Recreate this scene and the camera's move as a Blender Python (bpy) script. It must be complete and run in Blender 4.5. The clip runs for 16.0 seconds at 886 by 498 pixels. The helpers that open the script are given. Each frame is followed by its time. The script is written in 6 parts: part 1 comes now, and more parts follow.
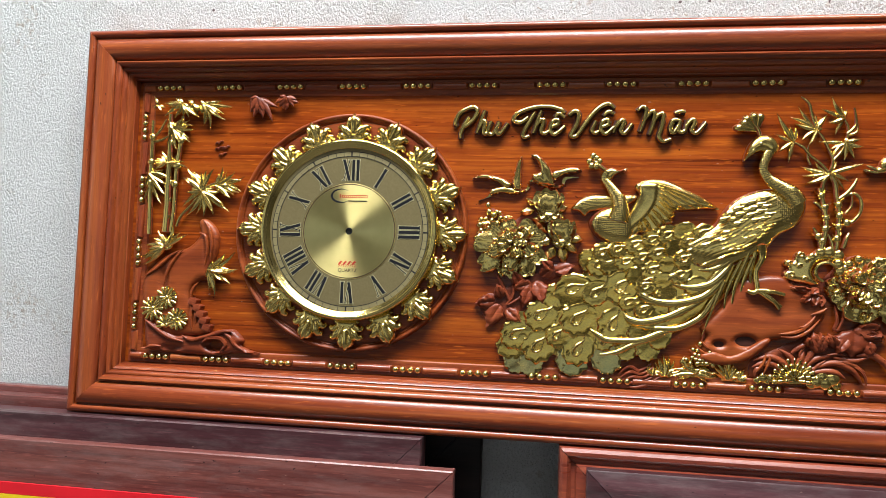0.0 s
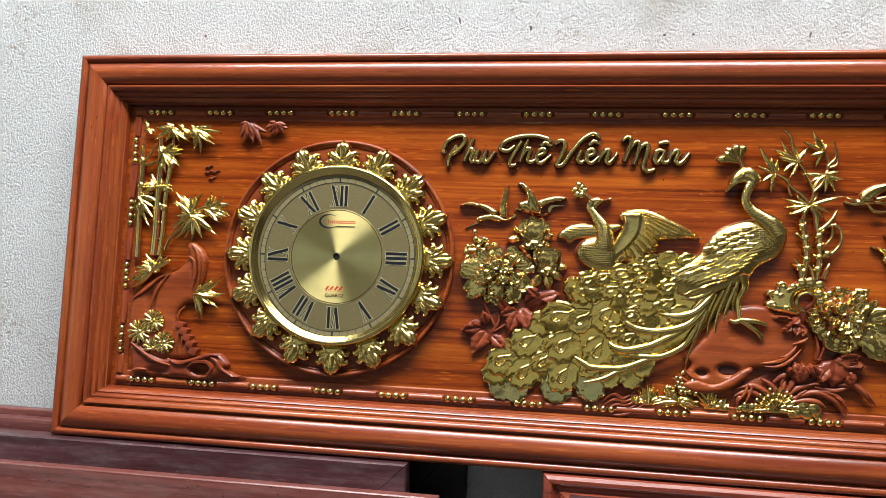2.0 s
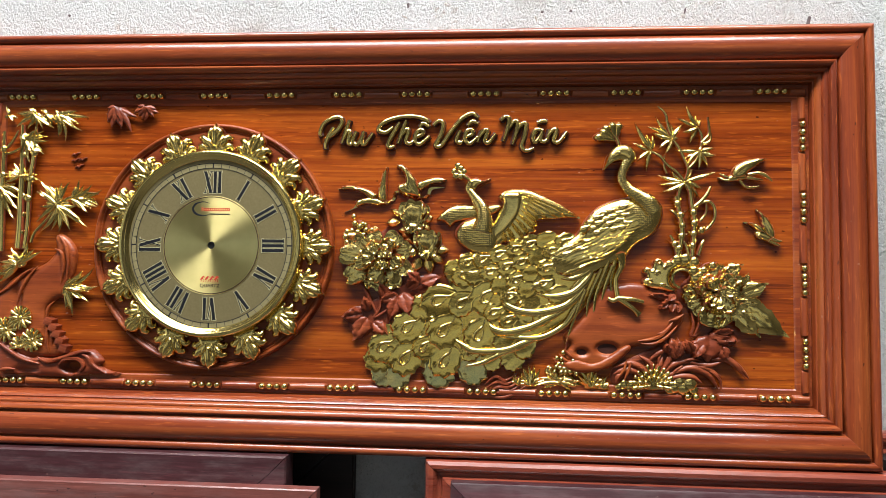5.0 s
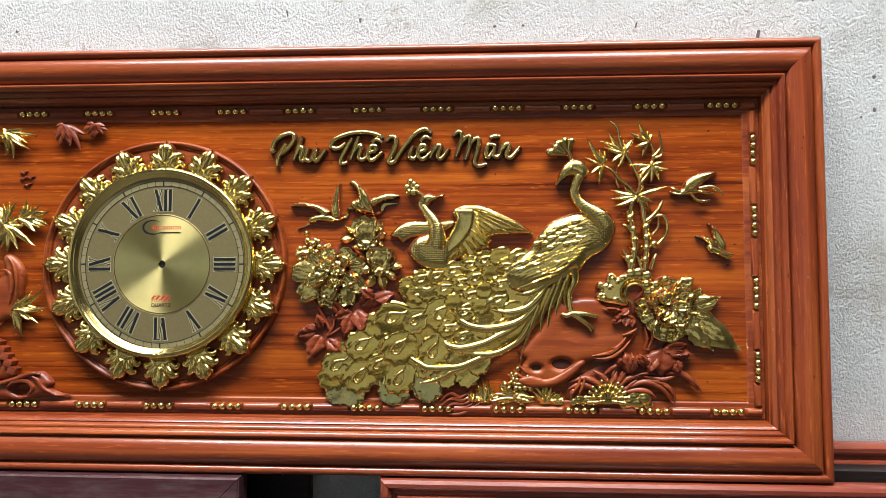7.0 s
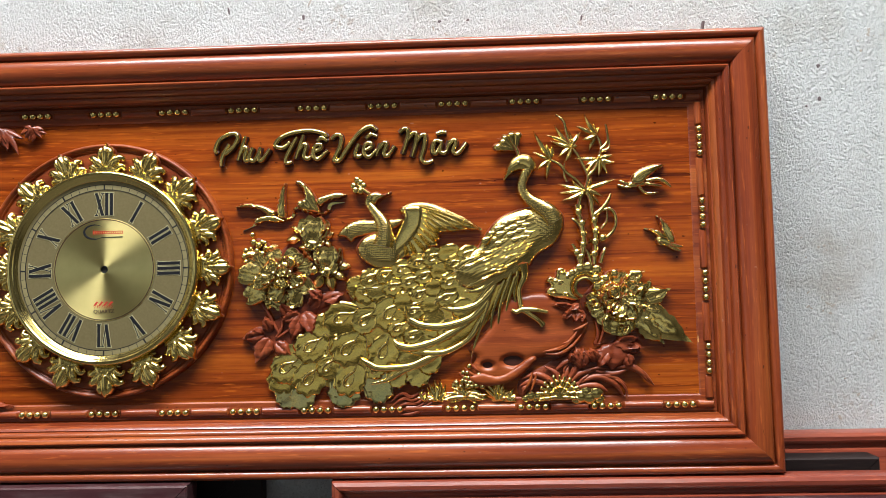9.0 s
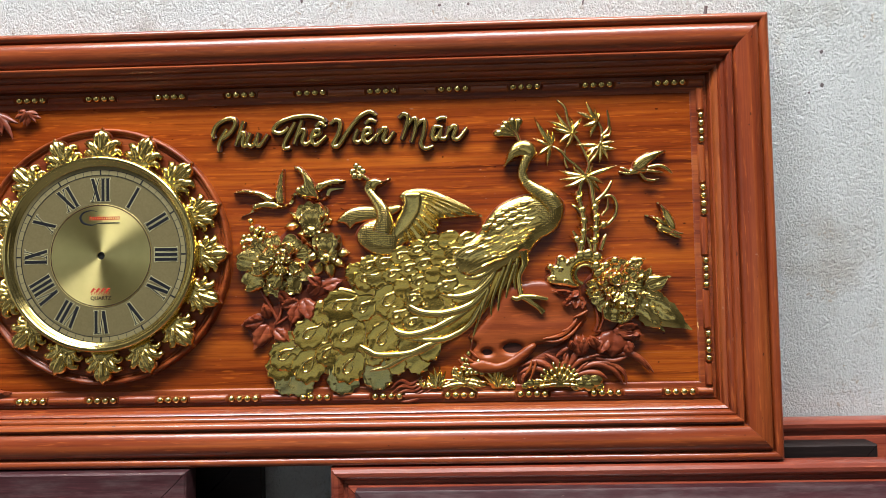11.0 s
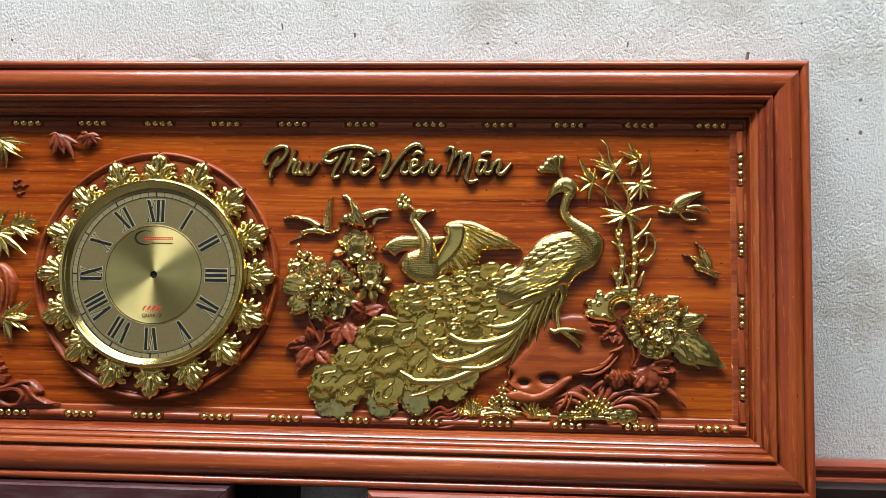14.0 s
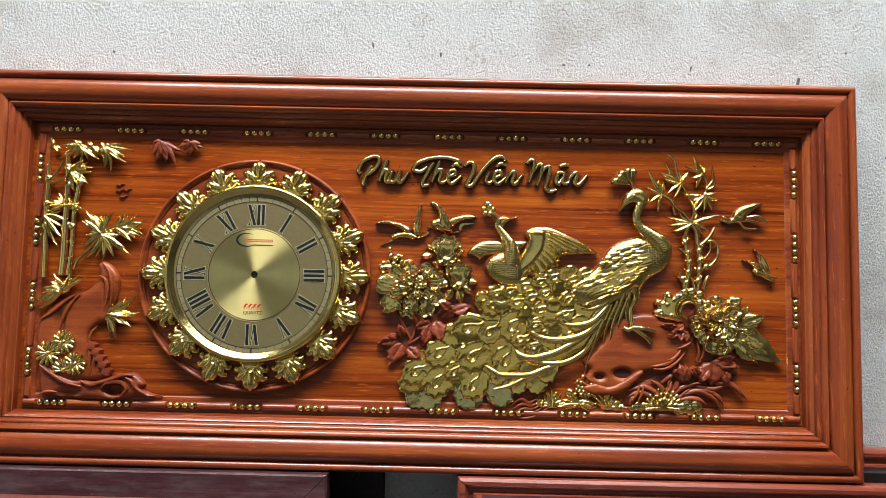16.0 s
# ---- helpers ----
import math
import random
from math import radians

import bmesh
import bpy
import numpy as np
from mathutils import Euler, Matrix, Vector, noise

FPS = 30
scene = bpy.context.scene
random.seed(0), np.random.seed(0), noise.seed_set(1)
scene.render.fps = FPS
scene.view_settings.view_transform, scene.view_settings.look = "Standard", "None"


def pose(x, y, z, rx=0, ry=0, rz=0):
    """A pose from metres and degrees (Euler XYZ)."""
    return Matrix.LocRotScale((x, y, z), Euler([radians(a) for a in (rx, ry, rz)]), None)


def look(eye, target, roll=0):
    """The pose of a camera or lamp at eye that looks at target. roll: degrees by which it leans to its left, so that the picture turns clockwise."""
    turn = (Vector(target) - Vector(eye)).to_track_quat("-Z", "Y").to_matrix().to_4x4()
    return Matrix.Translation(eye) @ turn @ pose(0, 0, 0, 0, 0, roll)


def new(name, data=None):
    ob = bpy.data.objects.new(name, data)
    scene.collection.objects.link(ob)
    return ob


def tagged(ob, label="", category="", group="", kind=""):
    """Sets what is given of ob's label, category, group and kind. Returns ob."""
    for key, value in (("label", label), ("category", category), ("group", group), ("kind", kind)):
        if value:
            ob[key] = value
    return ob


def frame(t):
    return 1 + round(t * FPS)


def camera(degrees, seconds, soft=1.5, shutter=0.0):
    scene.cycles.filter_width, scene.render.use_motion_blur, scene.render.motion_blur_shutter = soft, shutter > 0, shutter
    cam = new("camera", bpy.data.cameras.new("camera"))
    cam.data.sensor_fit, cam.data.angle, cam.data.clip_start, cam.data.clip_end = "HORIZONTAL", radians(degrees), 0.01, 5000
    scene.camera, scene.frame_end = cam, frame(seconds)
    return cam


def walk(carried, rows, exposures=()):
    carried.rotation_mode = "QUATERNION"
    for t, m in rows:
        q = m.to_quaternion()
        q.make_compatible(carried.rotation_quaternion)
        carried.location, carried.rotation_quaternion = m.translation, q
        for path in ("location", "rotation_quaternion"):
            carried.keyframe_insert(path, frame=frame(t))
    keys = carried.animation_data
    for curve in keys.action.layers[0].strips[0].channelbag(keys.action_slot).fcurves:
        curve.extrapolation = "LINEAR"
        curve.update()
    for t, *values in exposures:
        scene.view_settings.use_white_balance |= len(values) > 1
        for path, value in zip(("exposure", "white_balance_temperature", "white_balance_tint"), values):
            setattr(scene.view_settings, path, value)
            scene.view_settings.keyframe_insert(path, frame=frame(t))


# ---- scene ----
LENS, LEAN, BASE = 65.0, 6.0, 1.12
# the clock panel leans back against the wall; PANEL takes its own plane into the room
PANEL = pose(0, 0, BASE, -LEAN)

cam = camera(LENS, 16.0, 0.6)
PATH = [
    (0, (0.001, -1.132, 0.244), (-0.3, 0.842, 0.349), 2.0),
    (0.5, (0.009, -1.136, 0.24), (-0.283, 0.84, 0.328), 1.6),
    (1, (0.005, -1.142, 0.247), (-0.286, 0.834, 0.338), 1.7),
    (1.5, (0.003, -1.142, 0.257), (-0.288, 0.833, 0.382), 2.3),
    (2, (0.012, -1.141, 0.261), (-0.27, 0.833, 0.413), 2.5),
    (2.5, (0.023, -1.132, 0.264), (-0.263, 0.841, 0.418), 2.7),
    (3, (0.03, -1.13, 0.261), (-0.253, 0.845, 0.403), 3.1),
    (3.5, (0.052, -1.121, 0.258), (-0.197, 0.859, 0.386), 2.7),
    (4, (0.072, -1.118, 0.265), (-0.143, 0.868, 0.372), 1.9),
    (4.5, (0.109, -1.112, 0.27), (-0.076, 0.877, 0.368), 1.1),
    (4.7, (0.12, -1.107, 0.266), (-0.05, 0.883, 0.372), 1.0),
    (7, (0.186, -1.094, 0.291), (0.07, 0.899, 0.406), 0.1),
    (7.5, (0.189, -1.09, 0.295), (0.093, 0.904, 0.416), -0.1),
    (8, (0.219, -1.093, 0.302), (0.133, 0.902, 0.418), -0.8),
    (8.5, (0.239, -1.082, 0.288), (0.171, 0.913, 0.402), -1.3),
    (10.8, (0.243, -1.074, 0.294), (0.17, 0.924, 0.375), -1.3),
    (11, (0.235, -1.072, 0.29), (0.177, 0.926, 0.363), -1.2),
    (11.5, (0.229, -1.073, 0.298), (0.183, 0.926, 0.35), -0.6),
    (12, (0.216, -1.076, 0.296), (0.164, 0.922, 0.363), -0.0),
    (12.5, (0.212, -1.085, 0.299), (0.147, 0.912, 0.378), 0.2),
    (13, (0.208, -1.098, 0.311), (0.136, 0.898, 0.408), 0.4),
    (13.5, (0.202, -1.105, 0.314), (0.115, 0.89, 0.431), 0.6),
    (14, (0.191, -1.105, 0.312), (0.094, 0.889, 0.431), 0.9),
    (14.5, (0.165, -1.118, 0.297), (0.073, 0.876, 0.421), 1.6),
    (15, (0.15, -1.117, 0.291), (0.045, 0.876, 0.417), 1.7),
    (15.5, (0.12, -1.148, 0.292), (0.03, 0.845, 0.434), 1.6),
    (16, (-0.001, -1.202, 0.292), (-0.012, 0.792, 0.441), 1.3),
]
walk(cam, [(t, PANEL @ look(eye, target, roll)) for t, eye, target, roll in PATH], [(0, 0.0), (3, -0.05), (4.5, 0.04), (7, 0.03), (8.5, -0.03), (11, -0.10), (13, -0.07), (14, -0.15), (16, -0.17)])

# ---- light: daylight through a roof light; other unseen openings added for fill and glints ----
WALL_Y = 0.118
world = bpy.data.worlds.new("sky")
scene.world = world
world.use_nodes = True
wn = world.node_tree.nodes
sky = wn.new("ShaderNodeTexSky")
sky.sky_type, sky.sun_disc = "NISHITA", False
sky.sun_elevation, sky.sun_rotation = radians(55), radians(150)
world.node_tree.links.new(sky.outputs[0], wn["Background"].inputs[0])
wn["Background"].inputs[1].default_value = 0.05

ROOM = (-3.2, 3.2, -4.6, 5.0)              # x from, x to, front wall y, ceiling z
ROOF = (-2.1, 1.9, -1.60, -0.82)            # roof light: x from, x to, y from, y to
FRONT = (-2.7, 2.7, 1.35, 2.8)              # unseen front opening, added for the gold to reflect: x from, x to, z from, z to
GLINT_ROOF = (-4.30, -2.45)                # unseen second roof opening, added for highlights on the gold: y from, y to
SIDE = (-3.2, -0.5, 0.3, 2.7)              # unseen side opening, added for fill: y from, y to, z from, z to


def area_lamp(name, m, sx, sy, watts, colour):
    data = bpy.data.lights.new(name, "AREA")
    data.shape, data.size, data.size_y, data.energy, data.color = "RECTANGLE", sx, sy, watts, colour
    ob = new(name, data)
    ob.matrix_world = m
    return ob


area_lamp("roof_light_lamp", pose((ROOF[0] + ROOF[1]) / 2, (ROOF[2] + ROOF[3]) / 2, ROOM[3] + 0.10), ROOF[1] - ROOF[0], ROOF[3] - ROOF[2], 575, (0.96, 0.98, 1.0))
# Added lamp: brings out highlights on gold that tilts upward.
area_lamp("highlight_fill_lamp", pose((ROOF[0] + ROOF[1]) / 2, (GLINT_ROOF[0] + GLINT_ROOF[1]) / 2, ROOM[3] + 0.10), ROOF[1] - ROOF[0], GLINT_ROOF[1] - GLINT_ROOF[0], 22, (0.97, 0.99, 1.0))
# Added lamp: fills the made-up front opening that the gold reflects.
area_lamp("front_fill_lamp", pose((FRONT[0] + FRONT[1]) / 2, ROOM[2] - 0.25, (FRONT[2] + FRONT[3]) / 2, 90), FRONT[1] - FRONT[0], FRONT[3] - FRONT[2], 3.2, (1.0, 1.0, 0.93))
# Added lamp: soft fill from the left.
area_lamp("side_fill_lamp", pose(ROOM[0] - 0.25, (SIDE[0] + SIDE[1]) / 2, (SIDE[2] + SIDE[3]) / 2, 0, -90, 0), SIDE[3] - SIDE[2], SIDE[1] - SIDE[0], 10, (0.93, 0.97, 1.0))

# ---- materials ----
def material(name, rough=0.5, metal=0.0, coat=0.0):
    m = bpy.data.materials.new(name)
    m.use_nodes = True
    b = m.node_tree.nodes["Principled BSDF"]
    b.inputs["Roughness"].default_value = rough
    b.inputs["Metallic"].default_value = metal
    b.inputs["Coat Weight"].default_value = coat
    b.inputs["Coat Roughness"].default_value = 0.2
    b.inputs["Specular IOR Level"].default_value = 0.35
    return m, m.node_tree.nodes, m.node_tree.links, b


def coords(n, l, scale, kind="Object"):
    tc, mp = n.new("ShaderNodeTexCoord"), n.new("ShaderNodeMapping")
    mp.inputs["Scale"].default_value = scale
    l.new(tc.outputs[kind], mp.inputs[0])
    return mp


def noise_tex(n, l, vec, scale, detail=4.0, rough=0.55, distort=0.0):
    t = n.new("ShaderNodeTexNoise")
    t.inputs["Scale"].default_value, t.inputs["Detail"].default_value = scale, detail
    t.inputs["Roughness"].default_value, t.inputs["Distortion"].default_value = rough, distort
    l.new(vec.outputs[0], t.inputs["Vector"])
    return t


def ramp(n, l, fac, stops):
    r = n.new("ShaderNodeValToRGB")
    e = r.color_ramp.elements
    while len(e) < len(stops):
        e.new(0.5)
    for el, (p, c) in zip(e, stops):
        el.position, el.color = p, (*c, 1)
    l.new(fac, r.inputs[0])
    return r


def mix(n, l, fac, a, b, mode="MIX"):
    x = n.new("ShaderNodeMix")
    x.data_type, x.blend_type = "RGBA", mode
    for sock, v in ((x.inputs[0], fac), (x.inputs[6], a), (x.inputs[7], b)):
        if isinstance(v, (int, float)):
            sock.default_value = v
        elif isinstance(v, tuple):
            sock.default_value = (*v, 1)
        else:
            l.new(v, sock)
    return x.outputs[2]


def bump(n, l, b, height, strength, dist):
    k = n.new("ShaderNodeBump")
    k.inputs["Strength"].default_value, k.inputs["Distance"].default_value = strength, dist
    l.new(height, k.inputs["Height"])
    l.new(k.outputs[0], b.inputs["Normal"])


def wood(name, dark, mid, light, along="x", rough=0.38, coat=0.25, wear=0.0, grain=1.0):
    """Varnished or raw timber: long grain, fine pores, blotches and dusty wear."""
    m, n, l, b = material(name, rough, 0, coat)
    s = {"x": (0.36, 8, 21), "z": (21, 8, 0.36)}[along]
    mp = coords(n, l, s)
    info = n.new("ShaderNodeObjectInfo")
    shift = n.new("ShaderNodeVectorMath")
    shift.operation = "ADD"
    l.new(mp.outputs[0], shift.inputs[0])
    l.new(info.outputs["Random"], shift.inputs[1])
    big = noise_tex(n, l, shift, 2.2 * grain, 5, 0.6, 0.9)
    fine = noise_tex(n, l, coords(n, l, {"x": (11, 60, 190), "z": (190, 60, 11)}[along]), 2.0, 4, 0.65)
    col = ramp(n, l, big.outputs[0], [(0.27, dark), (0.47, mid), (0.72, light)])
    pores = ramp(n, l, fine.outputs[0], [(0.32, (0.30, 0.24, 0.24)), (0.48, (0.9, 0.9, 0.9)), (0.66, (1.12, 1.12, 1.1))])
    c = mix(n, l, 0.32, col.outputs[0], pores.outputs[0], "MULTIPLY")
    drift = noise_tex(n, l, coords(n, l, {"x": (2.2, 9, 14), "z": (14, 9, 2.2)}[along]), 1.3, 3, 0.5)
    df = ramp(n, l, drift.outputs[0], [(0.36, (0.84, 0.80, 0.82)), (0.52, (1, 1, 1)), (0.70, (1.15, 1.25, 1.2))])
    c = mix(n, l, 1.0, c, df.outputs[0], "MULTIPLY")
    fleck = noise_tex(n, l, coords(n, l, {"x": (26, 300, 300), "z": (300, 300, 26)}[along]), 1.0, 2, 0.5)
    ff = ramp(n, l, fleck.outputs[0], [(0.60, (0, 0, 0)), (0.72, (0.42, 0.42, 0.42))])
    c = mix(n, l, ff.outputs[0], c, tuple(min(1, v * 1.5) for v in light))
    if wear:
        w = noise_tex(n, l, coords(n, l, {"x": (5, 12, 22), "z": (22, 12, 5)}[along]), 2.5, 7, 0.7)
        wf = ramp(n, l, w.outputs[0], [(0.45, (0, 0, 0)), (0.75, (wear, wear, wear))])
        c = mix(n, l, wf.outputs[0], c, (0.36, 0.32, 0.31))
    sp = noise_tex(n, l, coords(n, l, {"x": (0.5, 1, 1), "z": (1, 1, 0.5)}[along]), 170, 1, 0.4)
    nick = ramp(n, l, sp.outputs[0], [(0.79, (0, 0, 0)), (0.82, (0.2, 0.2, 0.2))])
    c = mix(n, l, nick.outputs[0], c, (0.5, 0.36, 0.28))
    pit = ramp(n, l, sp.outputs[0], [(0.20, (0.7, 0.7, 0.7)), (0.225, (0, 0, 0))])
    c = mix(n, l, pit.outputs[0], c, tuple(v * 0.25 for v in dark))
    l.new(c, b.inputs["Base Color"])
    rr = n.new("ShaderNodeMapRange")
    rr.inputs["To Min"].default_value, rr.inputs["To Max"].default_value = rough - 0.08, rough + 0.12
    l.new(big.outputs[0], rr.inputs["Value"])
    l.new(rr.outputs[0], b.inputs["Roughness"])
    bump(n, l, b, fine.outputs[0], 0.14, 0.0014)
    return m


RED = ((0.112, 0.017, 0.006), (0.222, 0.039, 0.010), (0.355, 0.091, 0.020))
wood_x = wood("varnished_wood_along", *RED, "x", 0.32, 0.6)
wood_z = wood("varnished_wood_upright", *RED, "z", 0.32, 0.45)
wood_field = wood("varnished_field_wood", (0.070, 0.010, 0.002), (0.238, 0.041, 0.005), (0.368, 0.086, 0.008), "x", 0.21, 0.0, 0, 1.7)
wood_carved = wood("carved_red_wood", (0.082, 0.014, 0.006), (0.187, 0.035, 0.012), (0.288, 0.063, 0.020), "x", 0.36, 0.1)
wood_rock = wood("carved_orange_wood", (0.14, 0.023, 0.006), (0.24, 0.047, 0.010), (0.32, 0.074, 0.014), "x", 0.36, 0.1)
timber_dark = wood("dark_raw_timber", (0.027, 0.009, 0.010), (0.054, 0.018, 0.021), (0.088, 0.031, 0.035), "x", 0.32, 0.4, 0.16)
# Near-black colour that paints shade onto two frames behind the clock.
timber_shade = wood("shade_painted_timber", (0.008, 0.005, 0.005), (0.014, 0.008, 0.007), (0.024, 0.013, 0.011), "x", 0.5, 0.0)
timber_red = wood("red_raw_timber", (0.072, 0.020, 0.018), (0.144, 0.042, 0.034), (0.224, 0.072, 0.056), "x", 0.36, 0.25, 0.16)
timber_finished = wood("brown_varnished_timber", (0.128, 0.022, 0.013), (0.232, 0.046, 0.024), (0.320, 0.078, 0.035), "x", 0.28, 0.5, 0.03)


def gold(name, base, rough, blotch=0.25):
    m, n, l, b = material(name, rough, 1.0)
    mp = coords(n, l, (1, 1, 1))
    t = noise_tex(n, l, mp, 28, 4, 0.6)
    c = ramp(n, l, t.outputs[0], [(0.3, tuple(v * (1 - blotch) for v in base)), (0.65, base)])
    l.new(c.outputs[0], b.inputs["Base Color"])
    f = noise_tex(n, l, mp, 75, 3, 0.55)
    r = n.new("ShaderNodeMapRange")
    r.inputs["To Min"].default_value, r.inputs["To Max"].default_value = rough - 0.05, rough + 0.07
    l.new(t.outputs[0], r.inputs["Value"])
    l.new(r.outputs[0], b.inputs["Roughness"])
    bump(n, l, b, f.outputs[0], 0.22, 0.0014)
    return m


gold_leaf = gold("gold_leaf", (0.90, 0.68, 0.225), 0.21)
gold_tail = gold("dull_gold_leaf", (0.84, 0.60, 0.155), 0.2, 0.2)
# Faint green blotches stand in for reflections, mixed into the tail's colour.
n_, l_ = gold_tail.node_tree.nodes, gold_tail.node_tree.links
b_ = n_["Principled BSDF"]
tint_ = noise_tex(n_, l_, coords(n_, l_, (1, 1, 1)), 9, 3)
tf_ = ramp(n_, l_, tint_.outputs[0], [(0.52, (0, 0, 0)), (0.66, (0.06, 0.06, 0.06))])
l_.new(mix(n_, l_, tf_.outputs[0], b_.inputs["Base Color"].links[0].from_socket, (0.36, 0.42, 0.2)), b_.inputs["Base Color"])
# Green patches paint a reflection into the gold of the lowest feathers.
gold_green_reflection = gold("green_reflection_gold_leaf", (0.70, 0.54, 0.20), 0.2, 0.3)
n_, l_ = gold_green_reflection.node_tree.nodes, gold_green_reflection.node_tree.links
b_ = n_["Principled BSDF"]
tint_ = noise_tex(n_, l_, coords(n_, l_, (1, 1, 1)), 22, 3)
tf_ = ramp(n_, l_, tint_.outputs[0], [(0.36, (0, 0, 0)), (0.60, (0.28, 0.28, 0.28))])
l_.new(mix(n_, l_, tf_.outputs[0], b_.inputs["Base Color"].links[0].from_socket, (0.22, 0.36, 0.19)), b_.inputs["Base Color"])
gold_scale = gold("scaled_gold_leaf", (0.90, 0.68, 0.235), 0.19)
n_, l_ = gold_scale.node_tree.nodes, gold_scale.node_tree.links
vo_ = n_.new("ShaderNodeTexVoronoi")
vo_.inputs["Scale"].default_value, vo_.inputs["Randomness"].default_value = 340, 0.25
l_.new(coords(n_, l_, (1, 0.02, 0.8)).outputs[0], vo_.inputs["Vector"])
bump(n_, l_, n_["Principled BSDF"], vo_.outputs["Distance"], 0.4, -0.0012)
gold_bezel = gold("polished_gold", (0.76, 0.60, 0.22), 0.16, 0.08)

# dial metals
dial_grey, n_, l_, b_ = material("bronze_dial_enamel", 0.45, 0.5)
t_ = noise_tex(n_, l_, coords(n_, l_, (1, 1, 1)), 320, 2)
l_.new(ramp(n_, l_, t_.outputs[0], [(0.3, (0.205, 0.165, 0.075)), (0.7, (0.235, 0.19, 0.088))]).outputs[0], b_.inputs["Base Color"])
dial_gold, n_, l_, b_ = material("spun_brass", 0.37, 1.0)
t_ = noise_tex(n_, l_, coords(n_, l_, (1, 1, 1)), 40, 3)
l_.new(ramp(n_, l_, t_.outputs[0], [(0.3, (0.80, 0.67, 0.27)), (0.7, (0.86, 0.72, 0.30))]).outputs[0], b_.inputs["Base Color"])
b_.inputs["Anisotropic"].default_value = 0.9
b_.inputs["Anisotropic Rotation"].default_value = 0.25
tg_ = n_.new("ShaderNodeTangent")
tg_.direction_type, tg_.axis = "RADIAL", "Y"
l_.new(tg_.outputs[0], b_.inputs["Tangent"])
dial_track, n_, l_, b_ = material("dull_gold_print", 0.42, 0.45)
t_ = noise_tex(n_, l_, coords(n_, l_, (1, 1, 1)), 320, 2)
l_.new(ramp(n_, l_, t_.outputs[0], [(0.3, (0.31, 0.26, 0.125)), (0.7, (0.35, 0.295, 0.145))]).outputs[0], b_.inputs["Base Color"])
dial_pale, n_, l_, b_ = material("pale_gold_print", 0.4, 0.45)
b_.inputs["Base Color"].default_value = (0.55, 0.50, 0.28, 1)


def plain(name, colour, rough=0.5, var=0.15, scale=60):
    m, n, l, b = material(name, rough)
    t = noise_tex(n, l, coords(n, l, (1, 1, 1)), scale, 4)
    c = ramp(n, l, t.outputs[0], [(0.3, tuple(v * (1 - var) for v in colour)), (0.7, tuple(min(1, v * (1 + var)) for v in colour))])
    l.new(c.outputs[0], b.inputs["Base Color"])
    return m


ink_black = plain("black_ink", (0.012, 0.012, 0.014), 0.35)
ink_red = plain("red_ink", (0.62, 0.05, 0.02), 0.45)
# Dark brown of script bases and print; also paints shade in the rock's hollows.
shadow_brown = plain("dark_brown_and_shade", (0.05, 0.014, 0.008), 0.5)
sign_red = plain("red_sheet", (0.58, 0.006, 0.014), 0.65, 0.1, 12)
sign_yellow = plain("yellow_sheet", (0.72, 0.50, 0.015), 0.4, 0.1, 12)
chip_pale = plain("scuffed_render", (0.52, 0.47, 0.40), 0.9)
chip_dark = plain("dark_pit", (0.16, 0.13, 0.13), 0.8)
floor_grey = plain("concrete_floor", (0.055, 0.052, 0.045), 0.7, 0.3, 3)
# Kept very dark so the unseen walls throw back little light.
room_dark = plain("unseen_dark_plaster", (0.045, 0.042, 0.033), 0.8, 0.15, 2)

stucco, n_, l_, b_ = material("rough_white_render", 0.85)
mp_ = coords(n_, l_, (1, 1, 0.72))
g1_ = noise_tex(n_, l_, mp_, 300, 4, 0.58, 0.25)
g2_ = noise_tex(n_, l_, mp_, 85, 4, 0.6)
g3_ = noise_tex(n_, l_, coords(n_, l_, (1, 1, 1)), 3.2, 6, 0.62)
c1_ = ramp(n_, l_, g3_.outputs[0], [(0.30, (0.49, 0.465, 0.42)), (0.44, (0.655, 0.663, 0.647)), (0.7, (0.70, 0.712, 0.70))])
# Low spots of the grain are coloured darker: shade painted into the pits.
c2_ = ramp(n_, l_, g1_.outputs[0], [(0.33, (0.84, 0.84, 0.83)), (0.45, (1, 1, 1))])
w_ = mix(n_, l_, 0.8, c1_.outputs[0], c2_.outputs[0], "MULTIPLY")
p1_ = noise_tex(n_, l_, coords(n_, l_, (1, 1, 1)), 7.5, 3, 0.5)
p2_ = noise_tex(n_, l_, coords(n_, l_, (1, 1, 1)), 95, 5, 0.7)
pm_ = ramp(n_, l_, p1_.outputs[0], [(0.56, (0, 0, 0)), (0.68, (1, 1, 1))])
ps_ = ramp(n_, l_, p2_.outputs[0], [(0.52, (0, 0, 0)), (0.62, (0.75, 0.75, 0.75))])
pf_ = mix(n_, l_, 1.0, pm_.outputs[0], ps_.outputs[0], "MULTIPLY")
l_.new(mix(n_, l_, pf_, w_, (0.40, 0.34, 0.27)), b_.inputs["Base Color"])
h_ = n_.new("ShaderNodeMath")
h_.operation = "MULTIPLY_ADD"
h_.inputs[1].default_value = 0.9
l_.new(g2_.outputs[0], h_.inputs[0])
gc_ = ramp(n_, l_, g1_.outputs[0], [(0.34, (0, 0, 0)), (0.50, (0.65, 0.65, 0.65)), (0.68, (1, 1, 1))])
l_.new(gc_.outputs[0], h_.inputs[2])
bump(n_, l_, b_, h_.outputs[0], 1.0, 0.0022)


